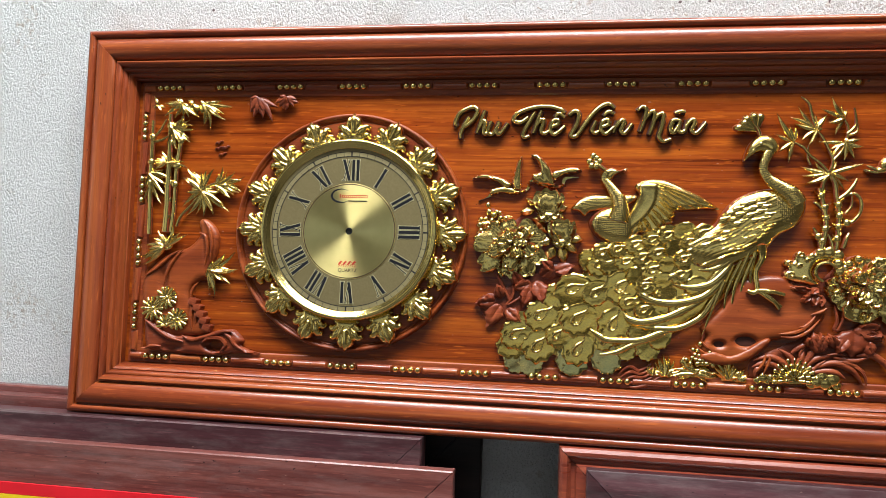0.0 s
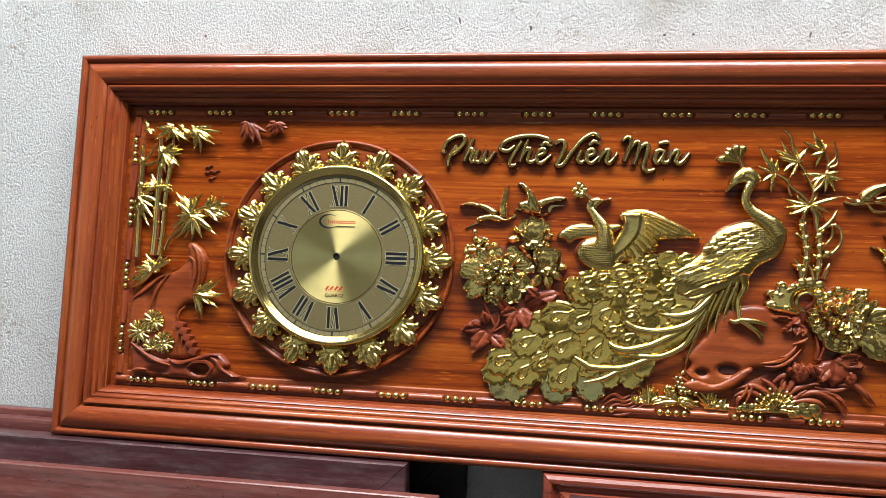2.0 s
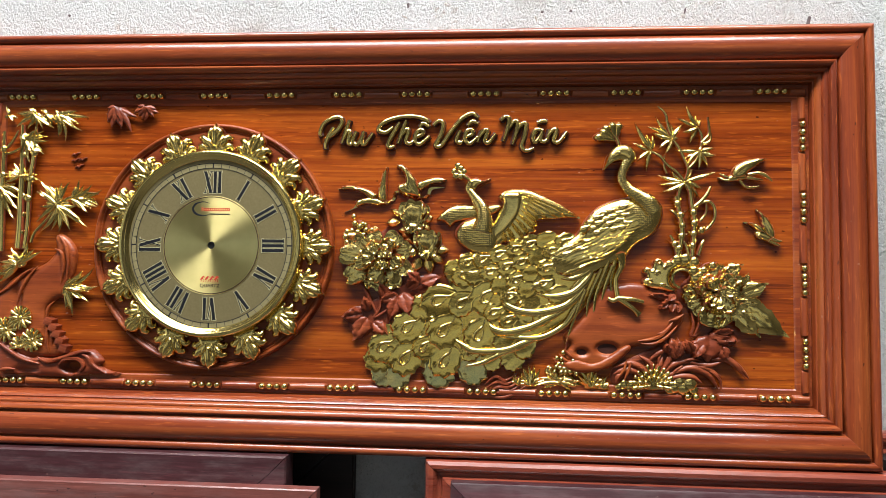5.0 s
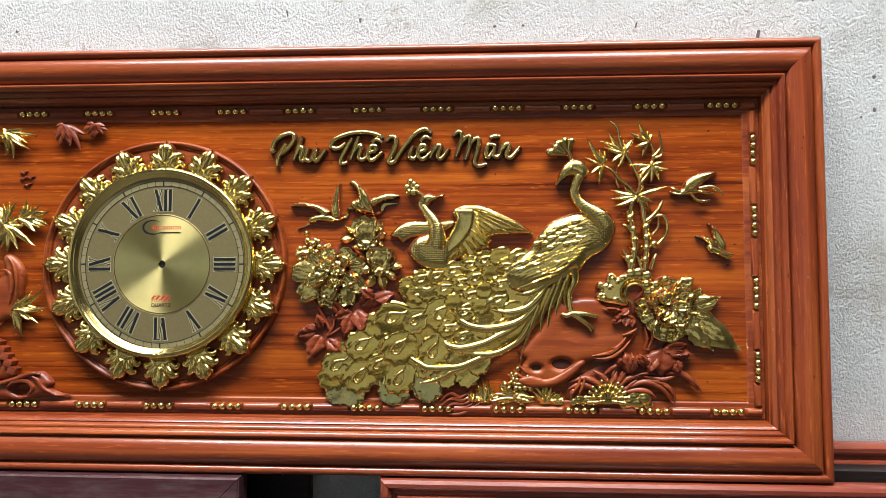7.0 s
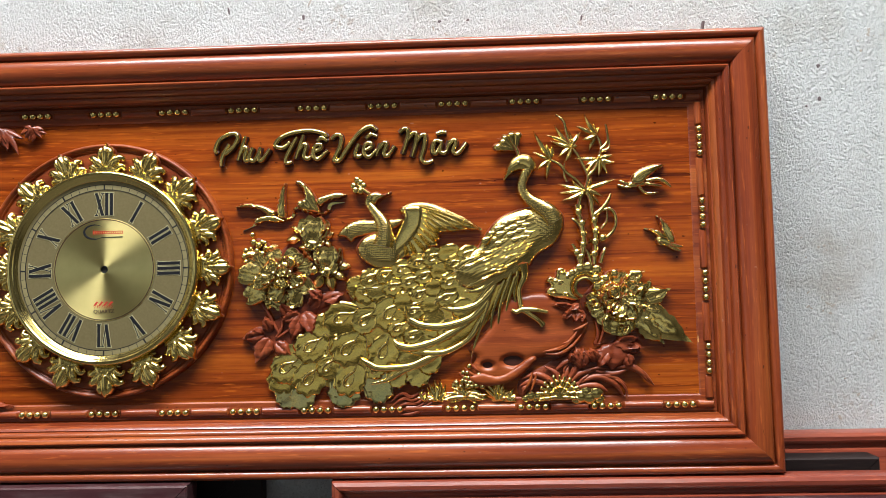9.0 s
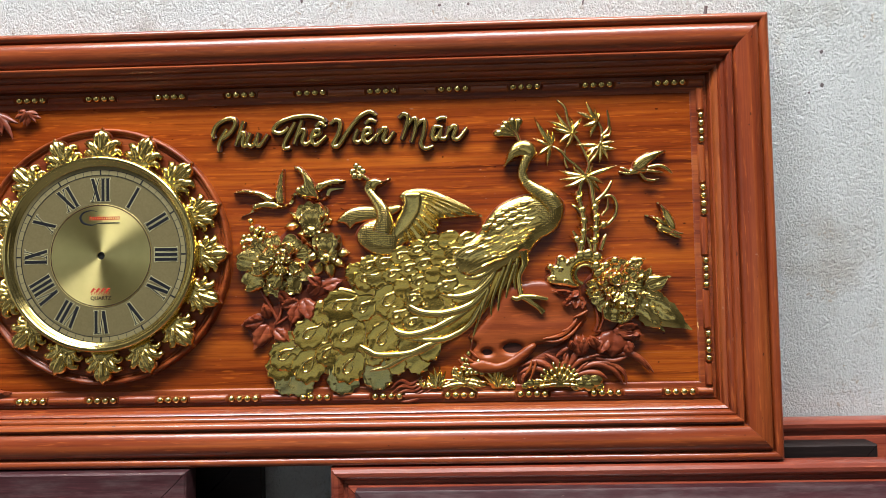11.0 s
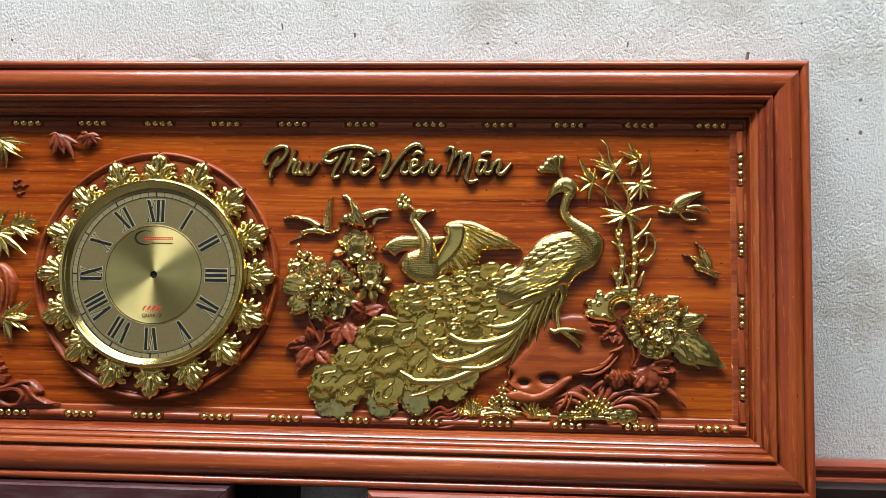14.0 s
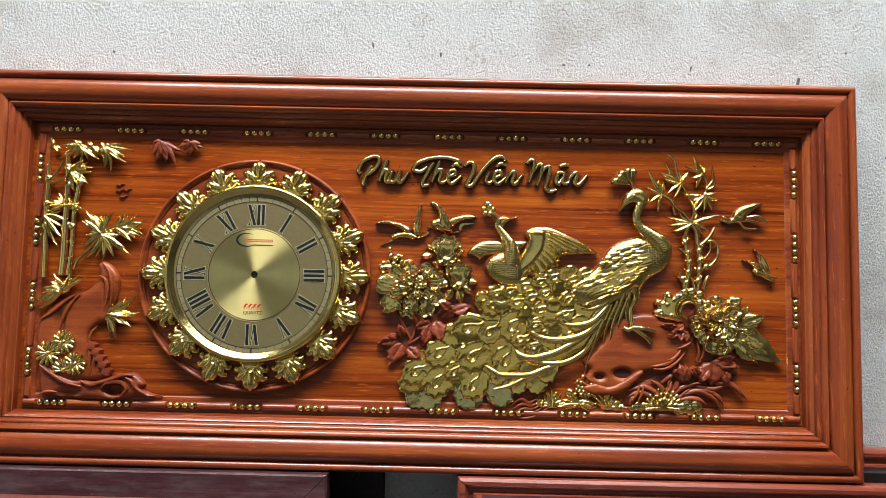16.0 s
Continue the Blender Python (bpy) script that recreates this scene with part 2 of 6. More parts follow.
# ---- mesh helpers ----
def link(name, bm, mat, parent=None, label="", sharp=40):
    me = bpy.data.meshes.new(name)
    bmesh.ops.recalc_face_normals(bm, faces=bm.faces)
    bm.to_mesh(me)
    bm.free()
    me.materials.append(mat)
    for p in me.polygons:
        p.use_smooth = True
    me.set_sharp_from_angle(angle=radians(sharp))
    ob = new(name, me)
    ob.parent = parent
    if label:
        tagged(ob, label)
    return ob


def part(name, bm, mat, parent, label="", sharp=40, rim=None):
    """One mesh under a thing; rim: the bare wood that shows on its low sides, where the gilding stops."""
    ob = link(name, bm, mat, parent, label, sharp)
    gilt = mat.name in ("gold_leaf", "dull_gold_leaf", "scaled_gold_leaf")
    thin = name in ("leaf", "shoot", "flower", "petal", "feather", "letter", "feather_eye")
    if rim or gilt:
        me = ob.data
        me.materials.append(rim or wood_carved)
        for p in me.polygons:
            low = max(me.vertices[i].co.y for i in p.vertices)
            steep = abs(p.normal.y)
            # Flowers' steep sides: reddish edges, and dark colour painting shade between petals.
            if (name == "flower" and steep < 0.22) or (not thin and steep < 0.5 and low > FIELD - 0.010):
                p.material_index = 1
    return ob


def again(name, me, parent, m=None):
    ob = new(name, me)
    ob.parent = parent
    if m is not None:
        ob.matrix_basis = m
    return ob


def box(bm, x0, x1, y0, y1, z0, z1, bevel=0.0):
    vs = [bm.verts.new(p) for p in ((x0, y0, z0), (x1, y0, z0), (x1, y1, z0), (x0, y1, z0), (x0, y0, z1), (x1, y0, z1), (x1, y1, z1), (x0, y1, z1))]
    fs = [bm.faces.new([vs[i] for i in q]) for q in ((0, 1, 5, 4), (1, 2, 6, 5), (2, 3, 7, 6), (3, 0, 4, 7), (4, 5, 6, 7), (3, 2, 1, 0))]
    if bevel:
        es = list({e for f in fs for e in f.edges})
        bmesh.ops.bevel(bm, geom=es, offset=bevel, segments=2, profile=0.6, affect="EDGES")


FIELD = 0.028                 # depth of the carved field behind the frame's front edge


def V(x, z, h):
    """A place on the panel: centimetres across and up, and centimetres proud of the field."""
    return (x * 0.01, FIELD - h * 0.01, z * 0.01)


def spline(pts, closed, step):
    """An even, smooth line through a few points of any dimension."""
    p = [np.array(q, float) for q in pts]
    k = len(p)
    out = []
    for i in range(k if closed else k - 1):
        a, b, c, d = (p[(i - 1) % k], p[i], p[(i + 1) % k], p[(i + 2) % k]) if closed else (p[max(i - 1, 0)], p[i], p[i + 1], p[min(i + 2, k - 1)])
        m = max(1, int(np.linalg.norm((c - b)[:2]) / step + 0.5))
        for j in range(m):
            t = j / m
            out.append(0.5 * (2 * b + (c - a) * t + (2 * a - 5 * b + 4 * c - d) * t * t + (3 * b - a - 3 * c + d) * t ** 3))
    if not closed:
        out.append(p[-1])
    return out


def inflate(bm, outline, H, w, base=0.0, fn=None, step=0.35, edge=0.35, smooth=True):
    """A carved relief: the outline swells to H within w of its rim; fn adds feather lines, scales or hollows."""
    from mathutils.geometry import delaunay_2d_cdt
    rim = np.array(spline(outline, True, step) if smooth else outline, float)
    nb = len(rim)
    lo, hi = rim.min(0), rim.max(0)
    gx, gz = np.meshgrid(np.arange(lo[0], hi[0], step), np.arange(lo[1], hi[1], step * 0.87))
    gx[1::2] += step / 2
    q = np.stack([gx.ravel(), gz.ravel()], 1)
    a, b = rim, np.roll(rim, -1, 0)
    ab = b - a
    t = np.clip(((q[:, None] - a) * ab).sum(2) / np.maximum((ab * ab).sum(1), 1e-9), 0, 1)
    d = np.linalg.norm(q[:, None] - (a + t[..., None] * ab), axis=2).min(1)
    cross = ((a[:, 1] > q[:, None, 1]) != (b[:, 1] > q[:, None, 1])) & (q[:, None, 0] < ab[:, 0] * (q[:, None, 1] - a[:, 1]) / np.where(ab[:, 1] == 0, 1e-9, ab[:, 1]) + a[:, 0])
    keep = (cross.sum(1) % 2 == 1) & (d > step * 0.45)
    q, d = q[keep], d[keep]
    pts = [Vector(v) for v in np.vstack([rim, q])]
    vs, _, fs, orig, _, _ = delaunay_2d_cdt(pts, [], [list(range(nb))], 1, 1e-5)
    dist = np.concatenate([np.zeros(nb), d])
    made = []
    for v, o in zip(vs, orig):
        dd = dist[o[0]] if o else 0.0
        s = 1 - min(dd / w, 1)
        h = base + edge * H + (1 - edge) * H * math.sqrt(max(0, 1 - s * s))
        if fn and dd > 0:
            h += fn(v.x, v.y, dd)
        made.append(bm.verts.new(V(v.x, v.y, h)))
    for f in fs:
        try:
            bm.faces.new([made[i] for i in f])
        except ValueError:
            pass
    low = [bm.verts.new(V(p[0], p[1], base - 0.25)) for p in rim]
    top = {o[0]: made[i] for i, o in enumerate(orig) if o and o[0] < nb}
    for i in range(nb):
        j = (i + 1) % nb
        if i in top and j in top:
            bm.faces.new((top[i], top[j], low[j], low[i]))


def tube(bm, pts, radii, seg=8, flat=1.0, step=0.35, cap=True):
    """A round or flattened strand through points (across, up, proud)."""
    n = len(pts)
    rr = radii if isinstance(radii, (list, tuple)) else [radii] * n
    line = spline([(*p, r) for p, r in zip(pts, rr)], False, step)
    rings = []
    for i, p in enumerate(line):
        d = line[min(i + 1, len(line) - 1)] - line[max(i - 1, 0)]
        s = np.array((-d[1], d[0]))
        s = s / (np.linalg.norm(s) or 1)
        r = max(p[3], 0.02)
        rings.append([bm.verts.new(V(p[0] + s[0] * r * math.cos(a), p[1] + s[1] * r * math.cos(a), p[2] + r * flat * math.sin(a))) for a in (2 * math.pi * k / seg for k in range(seg))])
    for r0, r1 in zip(rings, rings[1:]):
        for k in range(seg):
            bm.faces.new((r0[k], r0[(k + 1) % seg], r1[(k + 1) % seg], r1[k]))
    if cap:
        bm.faces.new(rings[0][::-1])
        bm.faces.new(rings[-1])


def leaf(bm, x, z, ang, L, W, h0=0.4, H=0.35, bend=0.0, tip=0.0, n=6, wide=0.45, cup=False, scallop=0.0):
    """One carved blade: ang in degrees, bend turns it along its length, tip lifts its end; cup hollows it like a petal."""
    rows, px, pz = [], x, z
    for i in range(n + 1):
        t = i / n
        a = radians(ang + bend * t)
        if i:
            px, pz = px + math.cos(a) * L / n, pz + math.sin(a) * L / n
        w = W * 0.5 * (math.sin(math.pi * min(1, (t ** (math.log(0.5) / math.log(wide))) * 0.97 + 0.03)) ** (0.55 if cup else 0.8))
        w *= 1 + scallop * (1 if i % 2 else -1)
        w = max(w, 0.02)
        h = h0 + tip * t
        ruf = 0.10 * (1 if i % 2 else -1) if cup and 1 < i else 0.0
        sx, sz = -math.sin(a), math.cos(a)
        prof = ((-1, -0.35), (-1, 0.25), (-0.5, 0.1), (0, -0.1), (0.5, 0.1), (1, 0.25), (1, -0.35)) if cup else ((-1, -0.5), (-0.9, 0.05), (-0.45, 0.55), (0, 1.0), (0.45, 0.45), (0.9, 0.0), (1, -0.5))
        rows.append([bm.verts.new(V(px + sx * w * u, pz + sz * w * u, h + H * v * (0.45 + 0.55 * min(1, w / (0.4 * W))) + (ruf if abs(u) > 0.9 and v > 0 else 0))) for u, v in prof])
    for a, b in zip(rows, rows[1:]):
        for k in range(len(a) - 1):
            bm.faces.new((a[k], a[k + 1], b[k + 1], b[k]))
    bm.faces.new(rows[-1])


def lobed(bm, x, z, ang, L, W, h0, H, rnd):
    """A broad pointed leaf with a toothed rim, a sunk midrib and side veins, curling at one side."""
    c, n = math.cos(radians(ang)), math.sin(radians(ang))
    half = ((0.0, 0.06), (0.10, 0.32), (0.22, 0.36), (0.30, 0.5), (0.44, 0.43), (0.54, 0.46), (0.66, 0.31), (0.78, 0.27), (0.88, 0.11))
    pts = []
    for p, q in [(p, -q) for p, q in half] + [(1.04, 0.0)] + list(reversed(half)):
        p, q = p * L * rnd.uniform(0.97, 1.03), q * W * rnd.uniform(0.95, 1.05)
        pts.append((x + p * c - q * n, z + p * n + q * c))
    roll, tip = rnd.uniform(-0.8, 0.8), rnd.uniform(0.0, 1.1)

    def veins(px, pz, d):
        u, v = ((px - x) * c + (pz - z) * n) / L, (-(px - x) * n + (pz - z) * c) / W
        return tip * u + roll * v - 0.3 * math.exp(-(v / 0.07) ** 2) - 0.10 * abs(math.sin(9.0 * (u - 0.9 * abs(v))))

    inflate(bm, pts, H, W * 0.3, h0, veins, max(0.22, L * 0.085), 0.3)


def ball(bm, x, z, h, r, flat=1.0, seg=10):
    m = Matrix.Translation(V(x, z, h)) @ Matrix.Diagonal((r * 0.01, r * 0.01 * flat, r * 0.01, 1))
    bmesh.ops.create_uvsphere(bm, u_segments=seg, v_segments=max(5, seg * 2 // 3), radius=1, matrix=m)


def unit_ball():
    bm = bmesh.new()
    bmesh.ops.create_uvsphere(bm, u_segments=10, v_segments=7, radius=0.01)
    return bm


BALLS = {}


def balls(name, spots, mat, parent, flat=1.0):
    """Round gilded bits, one object each on one mesh; spots are (across, up, proud, radius)."""
    if mat.name not in BALLS:
        me = bpy.data.meshes.new("round_bit")
        bm = unit_ball()
        bm.to_mesh(me)
        bm.free()
        me.materials.append(mat)
        for p in me.polygons:
            p.use_smooth = True
        BALLS[mat.name] = me
    for x, z, h, r in spots:
        again(name, BALLS[mat.name], parent, Matrix.Translation(V(x, z, h)) @ Matrix.Diagonal((r, r * flat, r, 1)))


def petal(bm, x, z, ang, L, W, base, H, tilt, rnd):
    """A full, wavy-edged petal that swells from its stalk and tips up or down."""
    c, n = math.cos(radians(ang)), math.sin(radians(ang))
    shape = ((0, -0.16), (0.3, -0.42), (0.55, -0.53), (0.8, -0.47), (0.96, -0.28), (0.92, -0.08), (1.03, 0.1), (0.96, 0.3), (0.82, 0.47), (0.55, 0.53), (0.3, 0.42), (0, 0.16))
    pts = []
    for p, q in shape:
        p, q = p * L * rnd.uniform(0.95, 1.06), q * W * rnd.uniform(0.92, 1.08)
        pts.append((x + p * c - q * n, z + p * n + q * c))
    crease, lift = rnd.uniform(2.4, 3.6), rnd.uniform(0.55, 0.9)

    def cup(px, pz, d):
        p, q = (px - x) * c + (pz - z) * n, -(px - x) * n + (pz - z) * c
        return tilt * p / L - lift * H * min(1, d / (0.16 * W)) + 0.5 * H * math.sin(math.pi * min(1, p / L)) - 0.17 * abs(math.sin(crease * q + 0.5 * p))

    inflate(bm, pts, H, W * 0.3, base, cup, max(0.2, L * 0.09), 0.8)


def root(name, label, category, group="", m=None):
    e = new(name)
    e.empty_display_size = 0.05
    e.matrix_world = PANEL if m is None else m
    return tagged(e, label, category, group)


# ---- room ----
# Only wall_north is seen; the dark shell around it is added to limit bounce.
def slab(name, x0, x1, y0, y1, z0, z1, mat, label):
    bm = bmesh.new()
    box(bm, x0, x1, y0, y1, z0, z1)
    return tagged(link(name, bm, mat), label, name.split("_")[0], kind="structure")


RX0, RX1, RY0, RZ = ROOM
slab("wall_north", RX0 - 0.2, RX1 + 0.2, WALL_Y, WALL_Y + 0.2, 0, RZ, stucco, "rough white cement-rendered wall behind the clock")
slab("wall_east", RX1, RX1 + 0.2, RY0, WALL_Y, 0, RZ, room_dark, "unseen dark side wall added to hold back bounced light")
slab("floor", RX0 - 0.2, RX1 + 0.2, RY0 - 0.2, WALL_Y + 0.2, -0.15, 0, floor_grey, "bare grey concrete workshop floor")


def holed(name, mat, label, pieces):
    bm = bmesh.new()
    for p in pieces:
        box(bm, *p)
    return tagged(link(name, bm, mat), label, name.split("_")[0], kind="structure")


SY0, SY1, SZ0, SZ1 = SIDE
holed("wall_west", room_dark, "unseen dark side wall added, with an opening for fill light",
      ((RX0 - 0.2, RX0, RY0, SY0, 0, RZ), (RX0 - 0.2, RX0, SY1, WALL_Y, 0, RZ), (RX0 - 0.2, RX0, SY0, SY1, 0, SZ0), (RX0 - 0.2, RX0, SY0, SY1, SZ1, RZ)))
FX0, FX1, FZ0, FZ1 = FRONT
# Unseen wall; its high sill keeps reflections in the lower gold dark.
holed("wall_south", room_dark, "unseen dark front wall added, with an opening for the gold to reflect",
      ((RX0 - 0.2, FX0, RY0 - 0.2, RY0, 0, RZ), (FX1, RX1 + 0.2, RY0 - 0.2, RY0, 0, RZ), (FX0, FX1, RY0 - 0.2, RY0, FZ1, RZ), (FX0, FX1, RY0 - 0.2, RY0, 0, FZ0)))
CX0, CX1, CY0, CY1 = ROOF
holed("ceiling", room_dark, "unseen dark ceiling added, with two openings for daylight",
      ((RX0 - 0.2, CX0, RY0 - 0.2, WALL_Y + 0.2, RZ, RZ + 0.15), (CX1, RX1 + 0.2, RY0 - 0.2, WALL_Y + 0.2, RZ, RZ + 0.15),
       (CX0, CX1, RY0 - 0.2, GLINT_ROOF[0], RZ, RZ + 0.15), (CX0, CX1, GLINT_ROOF[1], CY0, RZ, RZ + 0.15), (CX0, CX1, CY1, WALL_Y + 0.2, RZ, RZ + 0.15)))

# ---- the carved clock panel ----
clock = root("carved_clock_panel", "long varnished red wooden clock panel with gilded carved peacocks", "wall clock")
X0, X1, Z0, Z1 = -83.45, 71.15, 0.0, 68.4          # outer edges, centimetres

PROFILE = [(0, 4.0), (0, 0.2), (0.1, -0.2), (0.4, -0.55), (0.8, -0.62), (1.15, -0.45), (1.35, -0.1), (1.42, 0.25), (1.6, 0.25), (1.66, -0.15), (1.9, -0.5), (2.4, -0.8), (3.0, -0.95), (3.6, -0.95),
           (4.3, -0.8), (4.9, -0.5), (5.35, -0.05), (5.5, 0.3), (5.72, 0.35), (5.76, -0.3), (6.0, -0.5), (6.4, -0.4), (6.7, -0.05), (6.8, 0.3), (7.0, 0.2), (7.25, 0.3), (7.5, 0.6),
           (7.6, 0.85), (7.8, 0.75), (8.05, 0.95), (8.35, 1.35), (8.45, 1.7), (8.65, 1.75), (8.8, 2.2), (8.85, 3.4)]


def rail(side):
    bm = bmesh.new()
    ends = []
    for d, y in PROFILE:
        p = {"top": ((X0 + d, Z1 - d), (X1 - d, Z1 - d)), "bottom": ((X0 + d, Z0 + d), (X1 - d, Z0 + d)),
             "left": ((X0 + d, Z0 + d), (X0 + d, Z1 - d)), "right": ((X1 - d, Z0 + d), (X1 - d, Z1 - d))}[side]
        g = 0.012                                       # hair joint at the mitres
        (ax, az), (bx, bz) = p
        if side in ("top", "bottom"):
            ax, bx = ax + g, bx - g
        else:
            az, bz = az + g, bz - g
        ends.append([bm.verts.new(((ax + (bx - ax) * k / 12) * 0.01, y * 0.01, (az + (bz - az) * k / 12) * 0.01)) for k in range(13)])
    for a, b in zip(ends, ends[1:] + ends[:1]):
        for k in range(12):
            bm.faces.new((a[k], a[k + 1], b[k + 1], b[k]))
    bm.faces.new([e[0] for e in ends])
    bm.faces.new([e[-1] for e in ends])
    return part("frame_rail", bm, wood_x if side in ("top", "bottom") else wood_z, clock, "moulded varnished frame rail", 50)


for s in ("top", "bottom", "left", "right"):
    rail(s)
bm = bmesh.new()
box(bm, (X0 + 8.0) * 0.01, (X1 - 8.0) * 0.01, FIELD, FIELD + 0.010, (Z0 + 8.0) * 0.01, (Z1 - 8.0) * 0.01)
part("field_board", bm, wood_field, clock, "orange varnished field board with long straight grain")

# bead strips round the field
BT, BB, BL, BR = 58.4, 10.1, (-72.9, 51.1)[0], 61.2
GX = [-68.4 + 11.36 * k for k in range(12)]
GZ = [17.1 + 11.37 * k for k in range(4)]


def strip_bar(a, b, at, level):
    """A half-round bar from a to b, across or upright."""
    if b - a < 0.4:
        return
    bm = bmesh.new()
    rows = []
    for k in range(11):
        f = math.pi * k / 10
        u, h = -0.64 * math.cos(f), -0.1 + 0.9 * math.sin(f) ** 0.8
        ins = 0.12 + 0.2 * math.sin(f)
        rows.append([bm.verts.new(V(e, at + u, g) if level else V(at + u, e, g)) for e, g in zip([a, a + ins, b - ins, b], [h * 0.45, h, h, h * 0.45])])
    for p, q in zip(rows, rows[1:]):
        for k in range(3):
            bm.faces.new((p[k], p[k + 1], q[k + 1], q[k]))
    bm.faces.new([r[0] for r in rows])
    bm.faces.new([r[-1] for r in rows])
    part("strip_bar", bm, wood_x if level else wood_z, clock)


def ledge():
    """A thin flat border under the bars, mitred at its corners."""
    bm = bmesh.new()
    loops = []
    for d, h in ((-1.05, -0.1), (-1.05, 0.22), (1.3, 0.22), (1.5, 0.02), (1.5, -0.1)):
        loops.append([bm.verts.new(V(x, z, h)) for x, z in ((BL + d, BB + d), (BR - d, BB + d), (BR - d, BT - d), (BL + d, BT - d))])
    for a, b in zip(loops, loops[1:]):
        for k in range(4):
            bm.faces.new((a[k], a[(k + 1) % 4], b[(k + 1) % 4], b[k]))
    part("border_ledge", bm, wood_x, clock)


ledge()
GAP = 2.55
for at in (BT, BB):
    cuts = [BL - 0.7] + [v for g in GX for v in (g - GAP, g + GAP)] + [BR + 0.7]
    for a, b in zip(cuts[::2], cuts[1::2]):
        strip_bar(a, b, at, True)
for at in (BL, BR):
    cuts = [BB + 0.8] + [v for g in GZ for v in (g - GAP, g + GAP)] + [BT - 0.8]
    for a, b in zip(cuts[::2], cuts[1::2]):
        strip_bar(a, b, at, False)
bm = bmesh.new()
bmesh.ops.create_uvsphere(bm, u_segments=12, v_segments=8, radius=0.0056)
bead_me = bpy.data.meshes.new("bead")
bm.to_mesh(bead_me)
bm.free()
bead_me.materials.append(gold_bezel)
for p_ in bead_me.polygons:
    p_.use_smooth = True
seats = []
for level in (True, False):
    bm = bmesh.new()
    a, b = (2.45, 0.42) if level else (0.42, 2.45)
    box(bm, -a * 0.01, a * 0.01, -0.0012, 0.002, -b * 0.01, b * 0.01)
    me_ = bpy.data.meshes.new("bead_seat")
    bm.to_mesh(me_)
    bm.free()
    me_.materials.append(wood_x)
    seats.append(me_)
for x, z, level in [(g, at, True) for at in (BT, BB) for g in GX] + [(at, g, False) for at in (BL, BR) for g in GZ]:
    row = again("bead_seat", seats[0 if level else 1], clock, Matrix.Translation(V(x, z, 0.25)))
    for k in range(4):
        o = (k - 1.5) * 1.27
        again("bead", bead_me, row, pose(o * 0.01 if level else 0, -0.0035, 0 if level else o * 0.01))

# ---- clock face ----
CX, CZ = -33.45, 33.05


def lathe(bm, prof, seg=96):
    """Turn (radius, proud) round the clock's centre."""
    loops = [[bm.verts.new(V(CX + r * math.cos(2 * math.pi * k / seg), CZ + r * math.sin(2 * math.pi * k / seg), h)) for k in range(seg)] for r, h in prof]
    for a, b in zip(loops, loops[1:]):
        for k in range(seg):
            bm.faces.new((a[k], a[(k + 1) % seg], b[(k + 1) % seg], b[k]))
    return loops


bm = bmesh.new()
lathe(bm, [(13.0, 0.9), (19.0, 0.9), (19.1, 0.7), (19.3, 0.7), (19.4, 1.0), (19.5, 1.05), (19.6, 0.95), (19.7, 1.05), (19.85, 1.3), (20.1, 1.42), (20.3, 1.3), (20.42, 1.0), (20.45, 0.7), (20.5, -0.1)])
ring = part("wooden_ring", bm, wood_rock, clock, "raised turned wooden ring round the clock", 60)
ring.location = (-0.0035, 0, 0)
bm = bmesh.new()
lathe(bm, [(15.5, 0.2), (15.5, 2.35), (15.4, 2.85), (15.18, 3.15), (14.92, 3.24), (14.66, 3.1), (14.56, 2.9), (14.4, 2.86), (14.27, 2.74), (14.04, 2.57), (13.87, 2.46), (13.8, 2.22)])
bezel = part("bezel", bm, gold_bezel, clock, "polished gold bezel", 60)
bezel.location = (-0.0015, 0, 0.003)
bm = bmesh.new()
lathe(bm, [(14.25, -1.9), (14.25, 0.4), (8.15, 0.4)])
dial = part("dial", bm, dial_grey, clock, "bronze dial with black roman numerals")
dial.location = (0, -0.0195, 0)


def own_origin(ob):
    """Moves a part's origin to the clock's centre."""
    c = Vector(V(CX, CZ, 0))
    ob.data.transform(Matrix.Translation(-c))
    ob.matrix_basis = Matrix.Translation(c)
    return ob


bm = bmesh.new()
lathe(bm, [(8.2, 0.3), (8.15, 0.43), (7.0, 0.43), (4.0, 0.43), (1.5, 0.43), (0.62, 0.43), (0.62, 0.1)])
own_origin(part("brass_centre", bm, dial_gold, dial, "spun brass centre disc"))
bm = bmesh.new()
lathe(bm, [(8.02, 0.40), (8.02, 0.455), (7.9, 0.455), (7.9, 0.40)])
part("circle_line", bm, shadow_brown, dial)
bm = bmesh.new()
c_ = lathe(bm, [(0.66, 0.15), (0.5, 0.15)], 24)
bm.faces.new(c_[-1])
part("shaft_hole", bm, ink_black, dial)


def on_dial(ang, r, u, h):
    """ang clockwise from twelve in degrees; r outward and u sideways, centimetres."""
    a = radians(90 - ang)
    return V(CX + r * math.cos(a) + u * math.sin(a), CZ + r * math.sin(a) - u * math.cos(a), h)


def plate(bm, ang, quad, h, thick=0.03):
    top = [bm.verts.new(on_dial(ang, r, u, h)) for u, r in quad]
    low = [bm.verts.new(on_dial(ang, r, u, h - thick)) for u, r in quad]
    bm.faces.new(top)
    for k in range(len(quad)):
        j = (k + 1) % len(quad)
        bm.faces.new((top[k], low[k], low[j], top[j]))


bm = bmesh.new()
lathe(bm, [(13.55, 0.38), (13.55, 0.43), (12.75, 0.43), (12.75, 0.38)])
part("minute_ring", bm, dial_track, dial, "pale gold minute track")
bm = bmesh.new()
for r in (13.55, 12.75):
    lathe(bm, [(r + 0.05, 0.4), (r + 0.05, 0.45), (r - 0.05, 0.45), (r - 0.05, 0.4)])
